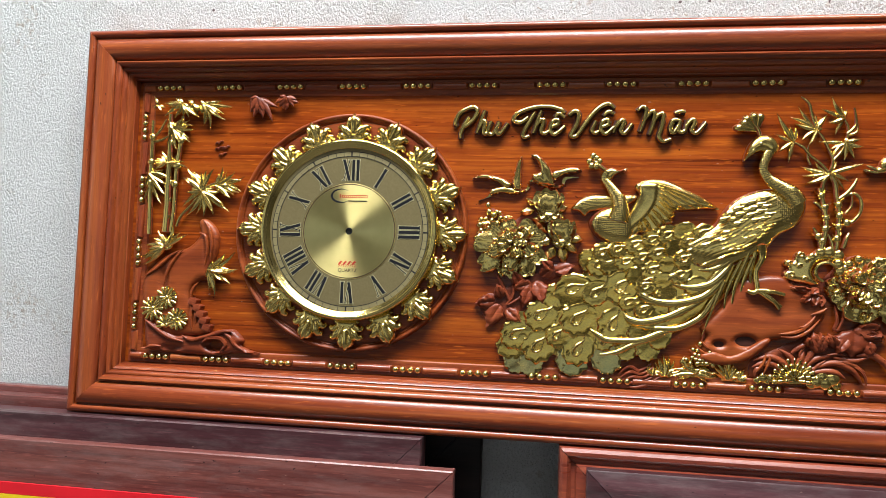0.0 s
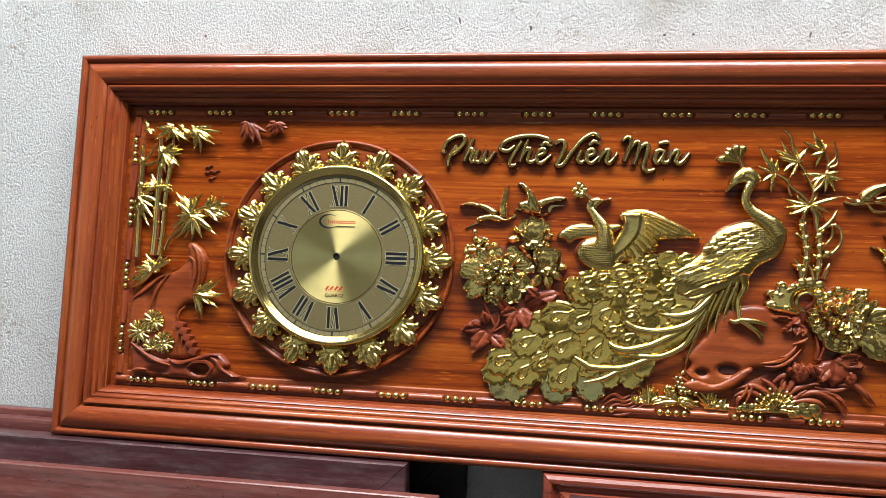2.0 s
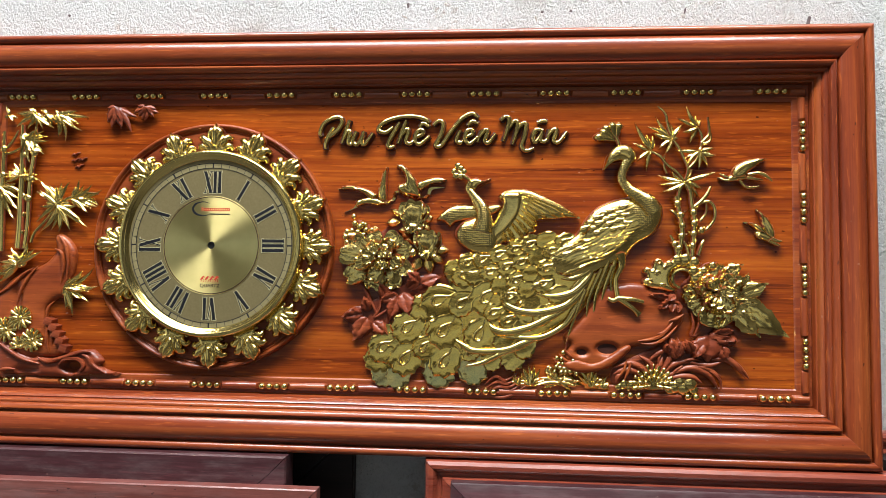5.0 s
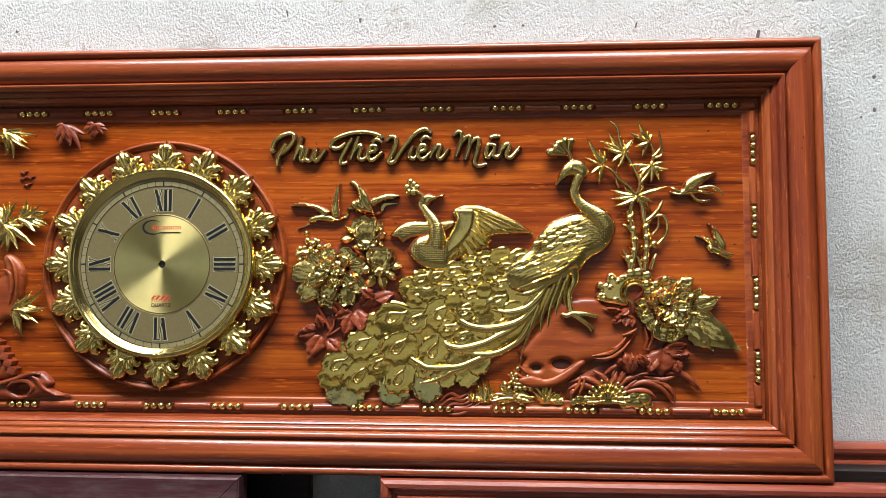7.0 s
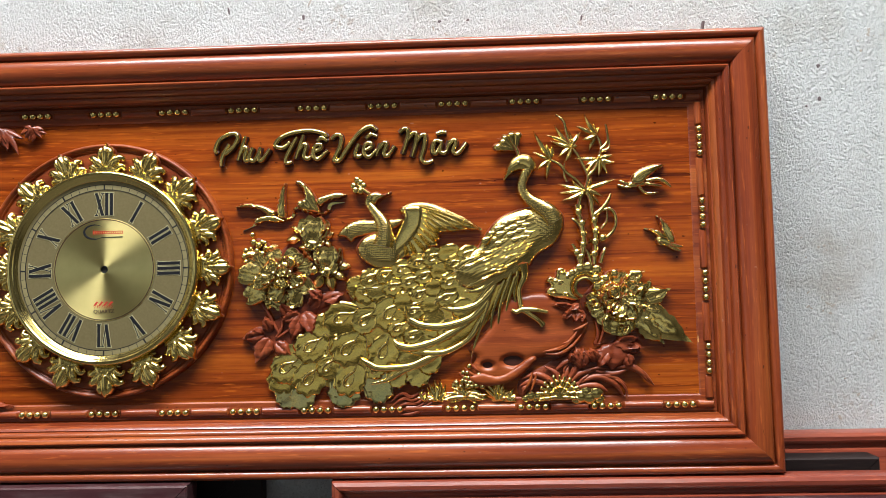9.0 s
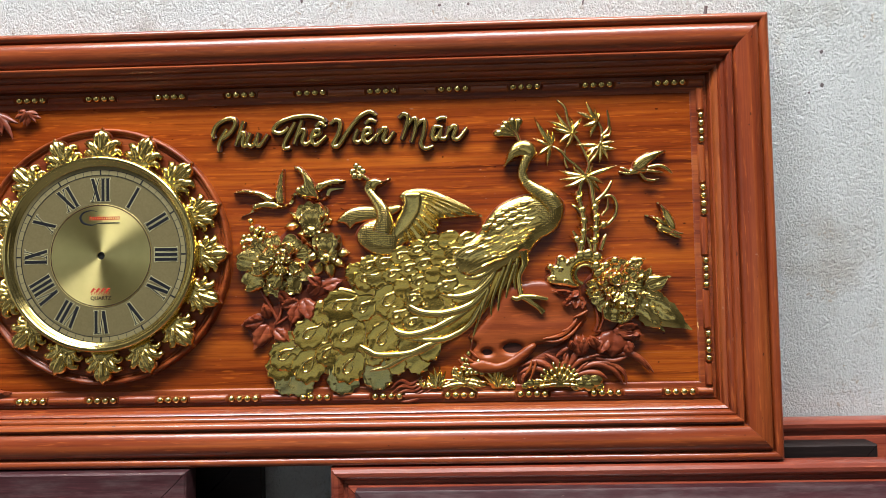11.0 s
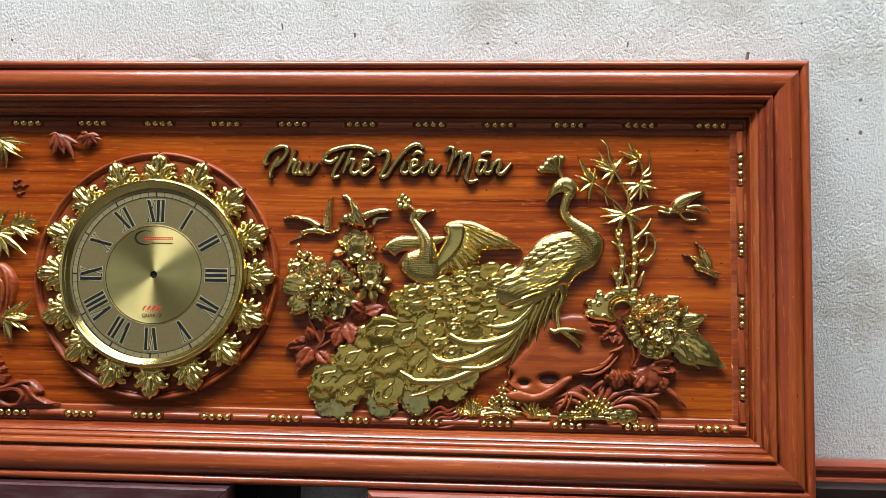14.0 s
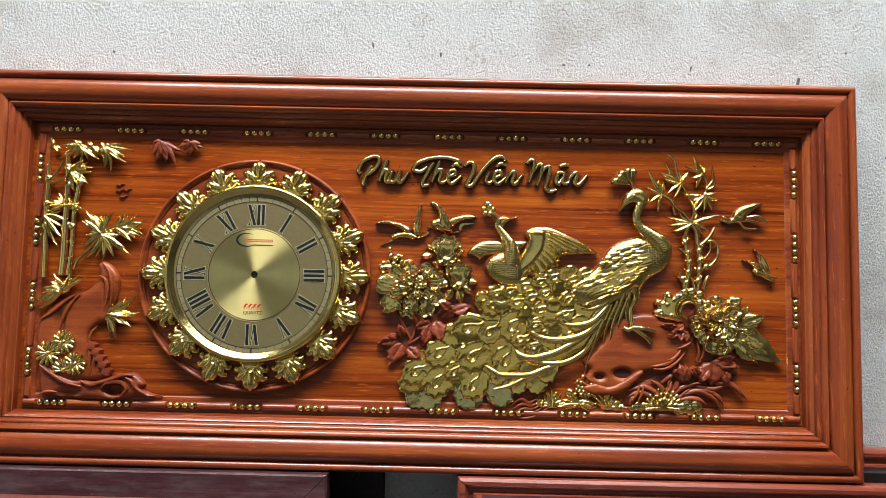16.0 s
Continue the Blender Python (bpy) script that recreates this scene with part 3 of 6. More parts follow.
for k in range(60):
    w = 0.12 if k % 5 == 0 else 0.035
    plate(bm, 6 * k, ((-w, 12.75), (w, 12.75), (w, 13.55), (-w, 13.55)), 0.452)
part("minute_print", bm, ink_black, dial)

STROKE = {"I": 1.0, "V": 2.0, "X": 2.0}


def numeral(text, ang):
    lo, hi = 8.65, 12.15
    total = sum(STROKE[c] for c in text) * 0.78
    for grow, h, mat, name in ((0.1, 0.43, dial_pale, "numeral_outline"), (0.0, 0.455, ink_black, "numeral")):
        bm = bmesh.new()
        u = -total / 2

        def bar(u0, u1, w, k):
            w += grow
            plate(bm, ang, ((u0 - w, lo - grow), (u0 + w, lo - grow), (u1 + w, hi + grow), (u1 - w, hi + grow)), h + 0.002 * k)

        def serif(uc, r, w):
            plate(bm, ang, ((uc - w - grow, r - 0.06 - grow), (uc + w + grow, r - 0.06 - grow), (uc + w + grow, r + 0.06 + grow), (uc - w - grow, r + 0.06 + grow)), h + 0.005)

        for i, c in enumerate(text):
            w = STROKE[c] * 0.78
            m = u + w / 2
            if c == "I":
                bar(m, m, 0.25, i)
                serif(m, lo, 0.34)
                serif(m, hi, 0.34)
            elif c == "V":
                bar(m + 0.02, m - 0.5, 0.26, i)
                bar(m + 0.02, m + 0.55, 0.075, i + 1)
                serif(m - 0.5, hi, 0.32)
                serif(m + 0.55, hi, 0.25)
            else:
                bar(m + 0.5, m - 0.5, 0.26, i)
                bar(m - 0.5, m + 0.5, 0.075, i + 1)
                for e in (-0.5, 0.5):
                    serif(m + e, lo, 0.27)
                    serif(m + e, hi, 0.27)
            u += w
        part(name, bm, mat, dial)


for k, text in enumerate(("XII", "I", "II", "III", "IV", "V", "VI", "VII", "VIII", "IX", "X", "XI")):
    numeral(text, 30 * k)


def lettering(text, size, x, z, h, mat, parent, name):
    """Flat printed words in the built-in font, centred."""
    cu = bpy.data.curves.new(name, "FONT")
    cu.body, cu.size, cu.extrude, cu.align_x = text, size * 0.01, 0.0002, "CENTER"
    tmp = bpy.data.objects.new(name, cu)
    scene.collection.objects.link(tmp)
    me = bpy.data.meshes.new_from_object(tmp.evaluated_get(bpy.context.evaluated_depsgraph_get()))
    bpy.data.objects.remove(tmp)
    me.name = name
    me.transform(Matrix.Translation(V(x, z, h)) @ pose(0, 0, 0, 90))
    me.materials.clear()
    me.materials.append(mat)
    ob = new(name, me)
    ob.parent = parent
    return ob


lettering("QUARTZ", 0.82, CX, CZ - 6.9, 0.46, shadow_brown, dial, "printed_word")
# maker's mark as plain shapes: a red bar with a taller first block, a thin bar below and a dark swoosh
bm = bmesh.new()
box(bm, *(v * 0.01 for v in (CX - 1.75, CX - 1.62)), FIELD - 0.0046, FIELD - 0.0040, *(v * 0.01 for v in (CZ + 5.6, CZ + 6.3)))
for k in range(13):
    x = CX - 1.42 + 0.36 * k
    box(bm, x * 0.01, (x + 0.12) * 0.01, FIELD - 0.0046, FIELD - 0.0040, (CZ + 5.66) * 0.01, (CZ + 6.12) * 0.01)
for z in (5.66, 6.03):
    box(bm, (CX - 1.42) * 0.01, (CX + 3.02) * 0.01, FIELD - 0.0045, FIELD - 0.0040, (CZ + z) * 0.01, (CZ + z + 0.09) * 0.01)
part("maker_mark", bm, ink_red, dial, "plain red mark")
bm = bmesh.new()
box(bm, (CX - 0.4) * 0.01, (CX + 3.0) * 0.01, FIELD - 0.0048, FIELD - 0.0040, (CZ + 5.05) * 0.01, (CZ + 5.2) * 0.01)
tube(bm, [(CX - 0.6 + 1.75 * math.cos(a) - 0.9, CZ + 6.0 + 1.15 * math.sin(a), 0.43) for a in (0.9, 1.6, 2.4, 3.2, 4.0, 4.8, 5.4)], [0.02, 0.08, 0.14, 0.18, 0.16, 0.1, 0.02], 6, 0.25)
part("maker_swoosh", bm, ink_black, dial)
bm = bmesh.new()
for k in range(4):
    x = CX - 1.2 + 0.78 * k
    tube(bm, [(x - 0.45, CZ - 5.75, 0.43), (x - 0.15, CZ - 5.5, 0.43), (x + 0.1, CZ - 5.15, 0.43), (x + 0.35, CZ - 5.3, 0.43)], [0.05, 0.17, 0.15, 0.06], 6, 0.25)
    for e in (-0.3, 0.1):
        tube(bm, [(x + e, CZ - 5.6, 0.43), (x + e + 0.12, CZ - 5.85, 0.43), (x + e - 0.05, CZ - 6.1, 0.43)], [0.06, 0.05, 0.03], 5, 0.3)
part("red_emblem", bm, ink_red, dial, "plain red emblem")


def fleur():
    """One gilded lily ornament, pointing outward from the bezel along up."""
    bm = bmesh.new()
    def bulge(pts, H, w):
        inflate(bm, pts, H, w, 1.05, lambda x, z, d: -0.28 * math.exp(-((abs(x) - 0.5) / 0.16) ** 2) * min(1, d / 0.4) * (z > 1.6), 0.2, 0.3)
    bulge([(0, 5.3), (-0.3, 4.75), (-0.95, 4.45), (-1.45, 3.7), (-1.35, 2.9), (-0.9, 2.1), (-0.6, 1.2), (0.6, 1.2), (0.9, 2.1), (1.35, 2.9), (1.45, 3.7), (0.95, 4.45), (0.3, 4.75)], 1.35, 1.2)
    bulge([(-1.5, -0.1), (1.5, -0.1), (1.7, 0.9), (1.0, 2.0), (0, 2.4), (-1.0, 2.0), (-1.7, 0.9)], 0.9, 0.9)
    for s in (-1, 1):
        tube(bm, [(s * 0.35, 0.1, 1.0), (s * 0.95, 1.2, 1.4), (s * 1.6, 2.2, 1.6), (s * 2.2, 2.75, 1.4), (s * 2.65, 2.6, 1.15), (s * 2.55, 2.2, 1.0)], [0.34, 0.54, 0.62, 0.62, 0.5, 0.26], 8)
        tube(bm, [(s * 0.55, 0.0, 0.95), (s * 1.3, 0.7, 1.3), (s * 2.05, 1.3, 1.35), (s * 2.6, 1.3, 1.2), (s * 2.75, 0.95, 1.0), (s * 2.45, 0.7, 0.9)], [0.3, 0.48, 0.56, 0.52, 0.42, 0.22], 8)
        tube(bm, [(s * 0.15, 0.0, 1.2), (s * 0.45, 1.0, 1.75), (s * 0.85, 2.0, 1.85), (s * 1.4, 2.9, 1.5), (s * 1.6, 3.4, 1.1)], [0.24, 0.34, 0.32, 0.24, 0.08], 6)
        tube(bm, [(s * 0.6, -0.1, 0.9), (s * 1.6, 0.15, 1.05), (s * 2.25, 0.2, 0.9)], [0.28, 0.42, 0.2], 6)
    ob = part("lily_ornament", bm, gold_leaf, clock, "gilded lily ornament", 60)
    ob.data.transform(Matrix.Translation(-Vector(V(0, 0, 0))))
    return ob


first = fleur()
for k in range(16):
    a = 22.5 * k
    m = Matrix.Translation(V(CX, CZ, 0.3)) @ pose(0, 0, 0, 0, a, 0) @ Matrix.Translation((0, 0, 0.152))
    if k == 0:
        first.matrix_basis = m
    else:
        again("lily_ornament", first.data, clock, m)

# ---- lettering: four words in a brush script, gilded strokes on dark bases ----
def word(letters):
    base = bmesh.new()
    for strokes in letters:
        for st in strokes:
            tube(base, [(x, z, 0.35) for x, z in st], 0.49, 8, 0.8, 0.3)
    back = part("carved_word", base, shadow_brown, clock, "dark carved base of the gilded script", 60)
    for strokes in letters:
        bm = bmesh.new()
        for st in strokes:
            n = len(st)
            tube(bm, [(x, z, 0.78) for x, z in st], [0.24] + [0.35] * (n - 2) + [0.2], 8, 0.75, 0.25)
        part("letter", bm, gold_leaf, back, "", 60)


word([
    [[(-14.8, 51.2), (-14.2, 51.5), (-13.1, 52.5), (-12.4, 53.9), (-12.9, 54.6), (-14.1, 54.4), (-15.5, 53.5), (-16.1, 52.0), (-15.8, 51.4)], [(-13.8, 52.9), (-14.7, 51.4), (-15.1, 50.2), (-15.1, 49.3)]],
    [[(-11.1, 54.1), (-11.6, 52.6), (-12.4, 50.2)], [(-12.0, 51.2), (-11.4, 52.3), (-11.0, 52.0), (-11.3, 50.7), (-11.0, 50.0), (-10.3, 50.6)]],
    [[(-10.0, 52.2), (-10.6, 50.6), (-9.9, 50.0), (-9.1, 51.0), (-8.7, 52.2)], [(-8.8, 52.0), (-9.1, 50.6), (-8.6, 50.0), (-7.2, 51.9)]],
])
word([
    [[(-3.9, 52.9), (-5.1, 52.0), (-6.3, 52.4), (-5.7, 53.5), (-3.6, 54.4), (-0.8, 54.7), (1.4, 54.2), (2.1, 53.6)], [(-2.8, 53.7), (-3.7, 52.1), (-4.6, 50.3), (-4.5, 49.5), (-3.6, 49.7)]],
    [[(-1.7, 54.0), (-2.3, 52.3), (-3.0, 50.2)], [(-2.6, 51.3), (-1.7, 52.5), (-1.3, 52.2), (-1.7, 50.6), (-1.1, 50.1), (-0.4, 50.6)]],
    [[(-0.2, 51.2), (1.0, 51.7), (1.0, 52.4), (0.2, 52.2), (-0.2, 50.9), (0.5, 50.0), (2.2, 51.4)], [(0.5, 52.9), (1.2, 53.5), (2.1, 52.9)]],
])
word([
    [[(2.8, 53.2), (3.6, 53.9), (4.4, 53.5), (4.1, 51.8), (3.2, 49.9), (4.1, 49.8), (5.8, 52.3), (7.5, 54.3), (9.1, 55.1), (10.1, 54.4)]],
    [[(7.2, 52.3), (6.6, 50.7), (7.2, 50.2), (7.7, 50.6)]],
    [[(8.0, 51.2), (9.2, 51.7), (9.1, 52.4), (8.3, 52.2), (8.0, 50.9), (8.8, 50.1), (10.1, 51.3)], [(8.4, 53.1), (9.2, 53.8), (10.1, 53.4)]],
    [[(10.7, 52.3), (10.0, 50.3)], [(10.3, 51.2), (11.3, 52.4), (11.7, 52.1), (11.2, 50.7), (11.8, 50.2), (13.0, 51.8)]],
])
word([
    [[(13.8, 53.9), (14.6, 54.6), (15.2, 54.0), (14.8, 52.3), (14.2, 50.5)], [(14.8, 52.3), (16.0, 53.8), (16.5, 53.6), (16.3, 52.0), (15.7, 50.0)], [(16.3, 52.2), (17.3, 53.4), (17.9, 53.3), (17.6, 51.2), (17.2, 49.7), (17.9, 48.9), (19.1, 49.3)]],
    [[(20.6, 52.2), (19.5, 52.4), (19.0, 51.0), (19.5, 50.3), (20.4, 51.9)], [(20.5, 52.2), (20.2, 50.7), (20.9, 50.4), (21.3, 50.8)], [(19.7, 53.5), (20.5, 53.8), (21.3, 53.7)]],
    [[(21.7, 52.4), (21.2, 50.4)], [(21.4, 51.4), (22.4, 52.5), (22.8, 52.1), (22.3, 50.7), (23.1, 50.3), (24.5, 52.0)]],
])


def ridges(ang, pitch, amp, x0=0.0, z0=0.0):
    """Fine parallel feather lines running at ang."""
    c, s = math.cos(radians(ang)), math.sin(radians(ang))
    return lambda x, z, d: amp * (abs(math.sin(math.pi * (-(x - x0) * s + (z - z0) * c + 0.25 * math.sin((x * c + z * s) * 0.8)) / pitch)) - 0.5) * min(1, d / 0.4)


def relief(name, outline, H, w, mat, parent, fn=None, base=0.0, step=0.35, edge=0.35, label="", rim=None):
    bm = bmesh.new()
    inflate(bm, outline, H, w, base, fn, step, edge)
    return part(name, bm, mat, parent, label, 55, rim)


def strand(name, pts, hs, rs, mat, parent, flat=1.0, seg=8):
    bm = bmesh.new()
    tube(bm, [(x, z, h) for (x, z), h in zip(pts, hs)], rs, seg, flat)
    return part(name, bm, mat, parent, "", 60)


# ---- the two cranes above the flowers ----
crane = relief("flying_crane", [(-11.8, 38.8), (-10.2, 39.6), (-9.9, 40.7), (-8.6, 41.2), (-7.0, 41.4), (-5.2, 40.8), (-3.9, 41.0), (-3.7, 42.1), (-3.2, 42.3), (-3.3, 41.2), (-4.2, 40.3), (-5.9, 39.9), (-8.2, 40.1), (-10.0, 39.5)], 1.0, 0.9, gold_leaf, clock, label="gilded carved crane in flight", rim=wood_carved)
relief("wing", [(-12.9, 42.5), (-11.6, 43.2), (-9.6, 43.1), (-7.6, 42.5), (-6.2, 41.6), (-7.2, 40.9), (-8.7, 41.9), (-10.5, 42.4)], 0.9, 0.8, gold_leaf, crane, ridges(-15, 0.8, 0.12), 0.25, 0.25)
relief("wing", [(-6.2, 42.4), (-5.8, 44.0), (-5.3, 45.8), (-4.6, 46.3), (-4.7, 44.8), (-4.7, 42.6), (-4.7, 40.7), (-5.9, 40.9)], 0.9, 0.8, gold_leaf, crane, ridges(75, 0.8, 0.12), 0.35, 0.25)
crane = relief("flying_crane", [(-3.3, 42.4), (-1.7, 42.3), (0.2, 41.5), (1.7, 41.7), (2.1, 42.7), (2.5, 43.0), (4.7, 43.0), (2.7, 42.6), (2.3, 41.5), (1.5, 41.0), (-0.1, 40.9), (-1.9, 41.5)], 1.0, 0.8, gold_leaf, clock, label="gilded carved crane in flight", rim=wood_carved)
relief("wing", [(-3.2, 46.5), (-2.2, 46.7), (-0.9, 45.5), (0.1, 44.1), (0.5, 42.8), (0.7, 41.4), (-1.2, 41.6), (-2.6, 42.2), (-3.0, 43.2), (-1.8, 43.8), (-2.0, 45.2)], 0.95, 0.9, gold_leaf, crane, ridges(-60, 0.9, 0.12), 0.3, 0.25)
relief("wing", [(0.1, 43.5), (1.5, 44.2), (3.6, 44.6), (5.1, 44.2), (4.0, 43.6), (2.3, 43.3), (0.7, 42.4)], 0.8, 0.7, gold_leaf, crane, ridges(8, 0.7, 0.12), 0.3, 0.25)

# ---- two small birds at the far side ----
bird = relief("flying_bird", [(48.2, 44.7), (49.4, 44.7), (50.5, 45.4), (51.7, 45.6), (52.9, 45.2), (54.0, 45.1), (53.5, 44.4), (51.9, 44.1), (50.1, 43.9), (48.7, 44.1)], 0.9, 0.8, gold_leaf, clock, label="gilded carved bird in flight", step=0.28, rim=wood_carved)
relief("wing", [(50.2, 45.1), (50.6, 46.2), (52.0, 47.2), (54.0, 47.7), (55.6, 47.6), (54.3, 46.6), (53.1, 45.7), (52.1, 44.7), (50.7, 44.5)], 0.8, 0.7, gold_leaf, bird, ridges(35, 0.75, 0.14), 0.4, 0.25, rim=wood_carved)
for pts, rr in (([(52.6, 45.0), (54.3, 45.3), (55.5, 44.8), (56.4, 44.0)], 0.32), ([(52.4, 44.6), (53.6, 44.4), (55.0, 44.2)], 0.26), ([(51.4, 44.2), (52.2, 43.2), (53.5, 43.0), (54.3, 43.2)], 0.24), ([(49.8, 44.5), (48.9, 44.9), (48.3, 45.2)], 0.26), ([(49.8, 44.1), (48.9, 44.2), (48.1, 44.6)], 0.26)):
    strand("tail_feather", pts, [0.9] * len(pts), [rr] * (len(pts) - 1) + [0.1], gold_leaf, bird, 1, 7)
bird = relief("flying_bird", [(53.8, 36.1), (54.8, 36.5), (55.8, 36.1), (56.9, 35.2), (57.7, 34.6), (57.4, 34.0), (56.2, 34.3), (54.8, 34.8), (53.9, 35.3)], 0.8, 0.7, gold_leaf, clock, label="gilded carved bird in flight", step=0.28, rim=wood_carved)
relief("wing", [(54.0, 39.6), (55.4, 38.6), (56.3, 37.4), (56.8, 35.8), (56.5, 34.9), (55.5, 35.5), (54.9, 36.8), (54.5, 38.2)], 0.8, 0.7, gold_leaf, bird, ridges(-58, 0.7, 0.14), 0.3, 0.25, rim=wood_carved)
relief("wing", [(52.0, 37.6), (53.5, 37.5), (54.7, 37.0), (55.5, 36.0), (54.4, 36.0), (53.3, 36.9)], 0.7, 0.6, gold_leaf, bird, ridges(-35, 0.7, 0.14), 0.3, 0.25, rim=wood_carved)
for pts, rr in (([(56.2, 35.0), (57.0, 34.6), (57.8, 34.6)], 0.3), ([(55.8, 34.7), (56.7, 34.2), (57.5, 33.9)], 0.26), ([(54.4, 35.6), (54.1, 35.3), (54.6, 34.9)], 0.3)):
    strand("tail_feather", pts, [0.8] * len(pts), [rr] * (len(pts) - 1) + [0.12], gold_leaf, bird, 1, 7)

# ---- the smaller peacock with raised wings ----
hen = relief("small_peacock", [(6.5, 35.4), (7.3, 36.9), (8.5, 37.7), (10.1, 38.1), (11.9, 38.0), (13.3, 36.8), (13.8, 34.9), (13.3, 32.9), (12.4, 32.1), (11.1, 31.9), (9.0, 32.4), (7.4, 33.6)], 2.0, 2.2, gold_scale, clock, label="gilded carved peacock with raised wings", step=0.3, rim=wood_carved)
relief("wing", [(3.5, 37.7), (4.9, 39.3), (7.0, 40.1), (9.4, 40.1), (11.4, 40.1), (14.0, 40.1), (13.5, 38.9), (10.8, 37.8), (8.5, 37.5), (6.7, 37.2), (5.7, 36.5), (4.7, 37.3)], 1.0, 1.4, gold_scale, hen, None, 0.2, 0.3, rim=wood_carved)
strand("neck", [(10.9, 35.7), (11.3, 37.8), (10.8, 39.7), (9.5, 41.5), (8.7, 42.7), (9.1, 43.7)], (1.7, 1.8, 1.7, 1.5, 1.4, 1.4), [1.7, 1.35, 1.05, 0.75, 0.62, 0.6], gold_scale, hen, 0.8, 10)
relief("head", [(8.6, 43.4), (8.9, 44.2), (10.0, 44.5), (11.0, 44.1), (12.3, 44.5), (12.2, 44.0), (11.1, 43.5), (10.3, 43.0), (9.8, 42.4), (9.1, 42.5)], 1.2, 0.7, gold_leaf, hen, None, 0.5, 0.22)
strand("crest_stalk", [(8.9, 44.1), (7.9, 44.8), (6.9, 45.6)], (0.9, 0.9, 0.9), [0.3, 0.4, 0.35], gold_leaf, hen, 1, 6)
balls("crest_bead", [(x, z, 0.95, 0.58) for x, z in [(6.9, 46.4), (6.3, 45.5), (7.4, 46.0), (6.6, 44.8), (7.4, 44.7), (7.9, 45.5)]], gold_leaf, hen, 0.8)
wing = relief("wing", [(13.5, 41.4), (14.5, 42.3), (16.2, 42.7), (18.5, 42.5), (20.9, 41.5), (23.3, 40.2), (25.4, 38.9), (26.6, 38.0), (24.7, 38.0), (22.4, 37.8), (19.9, 37.6), (20.1, 36.9), (19.4, 36.3), (19.6, 35.6), (18.2, 35.2), (18.0, 34.3), (16.2, 33.6), (14.5, 34.0), (13.4, 32.8), (12.5, 34.4), (13.0, 36.1), (14.3, 38.3), (14.5, 40.0)], 0.9, 1.2, gold_leaf, hen, None, 0.5, 0.3, rim=wood_carved)
for k, (p, q) in enumerate(zip([(16.2, 42.1), (16.7, 41.6), (16.9, 41.2), (17.0, 40.6), (17.1, 40.0), (16.9, 39.4), (16.3, 38.8), (15.8, 38.2), (15.1, 37.6), (14.6, 36.9), (14.2, 36.2)], [(26.4, 38.1), (24.7, 38.1), (23.1, 38.0), (21.4, 37.9), (20.0, 37.7), (19.9, 36.7), (19.6, 35.9), (18.6, 35.2), (17.8, 34.4), (16.3, 33.8), (14.7, 33.9)])):
    bm = bmesh.new()
    L = math.hypot(q[0] - p[0], q[1] - p[1])
    leaf(bm, *p, math.degrees(math.atan2(q[1] - p[1], q[0] - p[0])) + 8, L, 1.25 if k < 5 else 0.95, 1.2 + 0.02 * k, 0.42, -14, 0, 7, 0.6)
    part("feather", bm, gold_leaf, hen, "", 60)
relief("wing_edge", [(14.1, 41.5), (14.9, 42.1), (16.5, 42.1), (17.3, 41.5), (16.9, 38.6), (15.2, 36.0), (13.7, 34.6), (12.3, 33.8), (12.1, 35.3), (12.8, 37.3), (13.8, 39.1), (14.3, 40.4)], 0.75, 1.1, gold_leaf, hen, None, 0.95, 0.3, 0.35)
for pts in ([(10.3, 32.2), (9.7, 31.6), (8.9, 31.1)], [(11.0, 32.1), (11.0, 31.5), (11.4, 31.1)], [(9.9, 31.8), (9.4, 31.3), (10.1, 30.8)]):
    strand("toe", pts, (0.9, 0.8, 0.6), [0.3, 0.26, 0.18], gold_leaf, hen, 1, 6)

# ---- the large peacock ----
cock = relief("large_peacock", [(23.9, 34.4), (25.9, 35.5), (27.5, 38.0), (29.3, 39.8), (31.7, 40.9), (34.0, 41.4), (36.4, 41.5), (38.3, 41.2), (39.5, 39.8), (39.3, 37.6), (37.9, 35.4), (35.3, 33.8), (33.7, 31.8), (30.3, 29.8), (26.3, 28.4), (22.6, 29.4), (21.4, 32.0)], 2.2, 3.4, gold_leaf, clock, ridges(28, 0.55, 0.07), label="large gilded carved peacock with a long trailing tail", step=0.24, rim=wood_carved)
cock.data.materials.append(gold_scale)
for p_ in cock.data.polygons:
    cx_, cz_ = p_.center.x * 100, p_.center.z * 100
    a, b = (33.8, 41.5), (36.4, 34.7)
    if p_.material_index == 0 and (b[0] - a[0]) * (cz_ - a[1]) - (b[1] - a[1]) * (cx_ - a[0]) > 0:
        p_.material_index = 2
strand("neck", [(38.0, 38.9), (37.0, 40.4), (35.4, 41.6), (33.8, 42.8), (33.0, 44.3), (33.3, 45.8), (34.1, 47.4)], (1.9, 2.0, 1.9, 1.7, 1.6, 1.5, 1.4), [1.5, 1.4, 1.1, 0.86, 0.76, 0.76, 0.85], gold_scale, cock, 0.75, 12)
relief("head", [(30.2, 45.8), (30.5, 47.2), (31.0, 48.4), (32.0, 49.5), (33.4, 49.9), (34.8, 49.3), (35.4, 48.0), (34.9, 46.8), (33.9, 46.5), (32.9, 47.1), (32.0, 46.9), (31.1, 46.6)], 1.6, 1.3, gold_leaf, cock, None, 0.5, 0.22)
strand("beak", [(31.6, 47.3), (30.8, 46.6), (30.2, 45.7)], (1.7, 1.5, 1.1), [0.42, 0.34, 0.1], gold_leaf, cock, 0.9, 7)
bm = bmesh.new()
ball(bm, *(32.5, 48.3), 2.05, 0.3, 0.6, 8)
part("eye", bm, gold_bezel, cock)
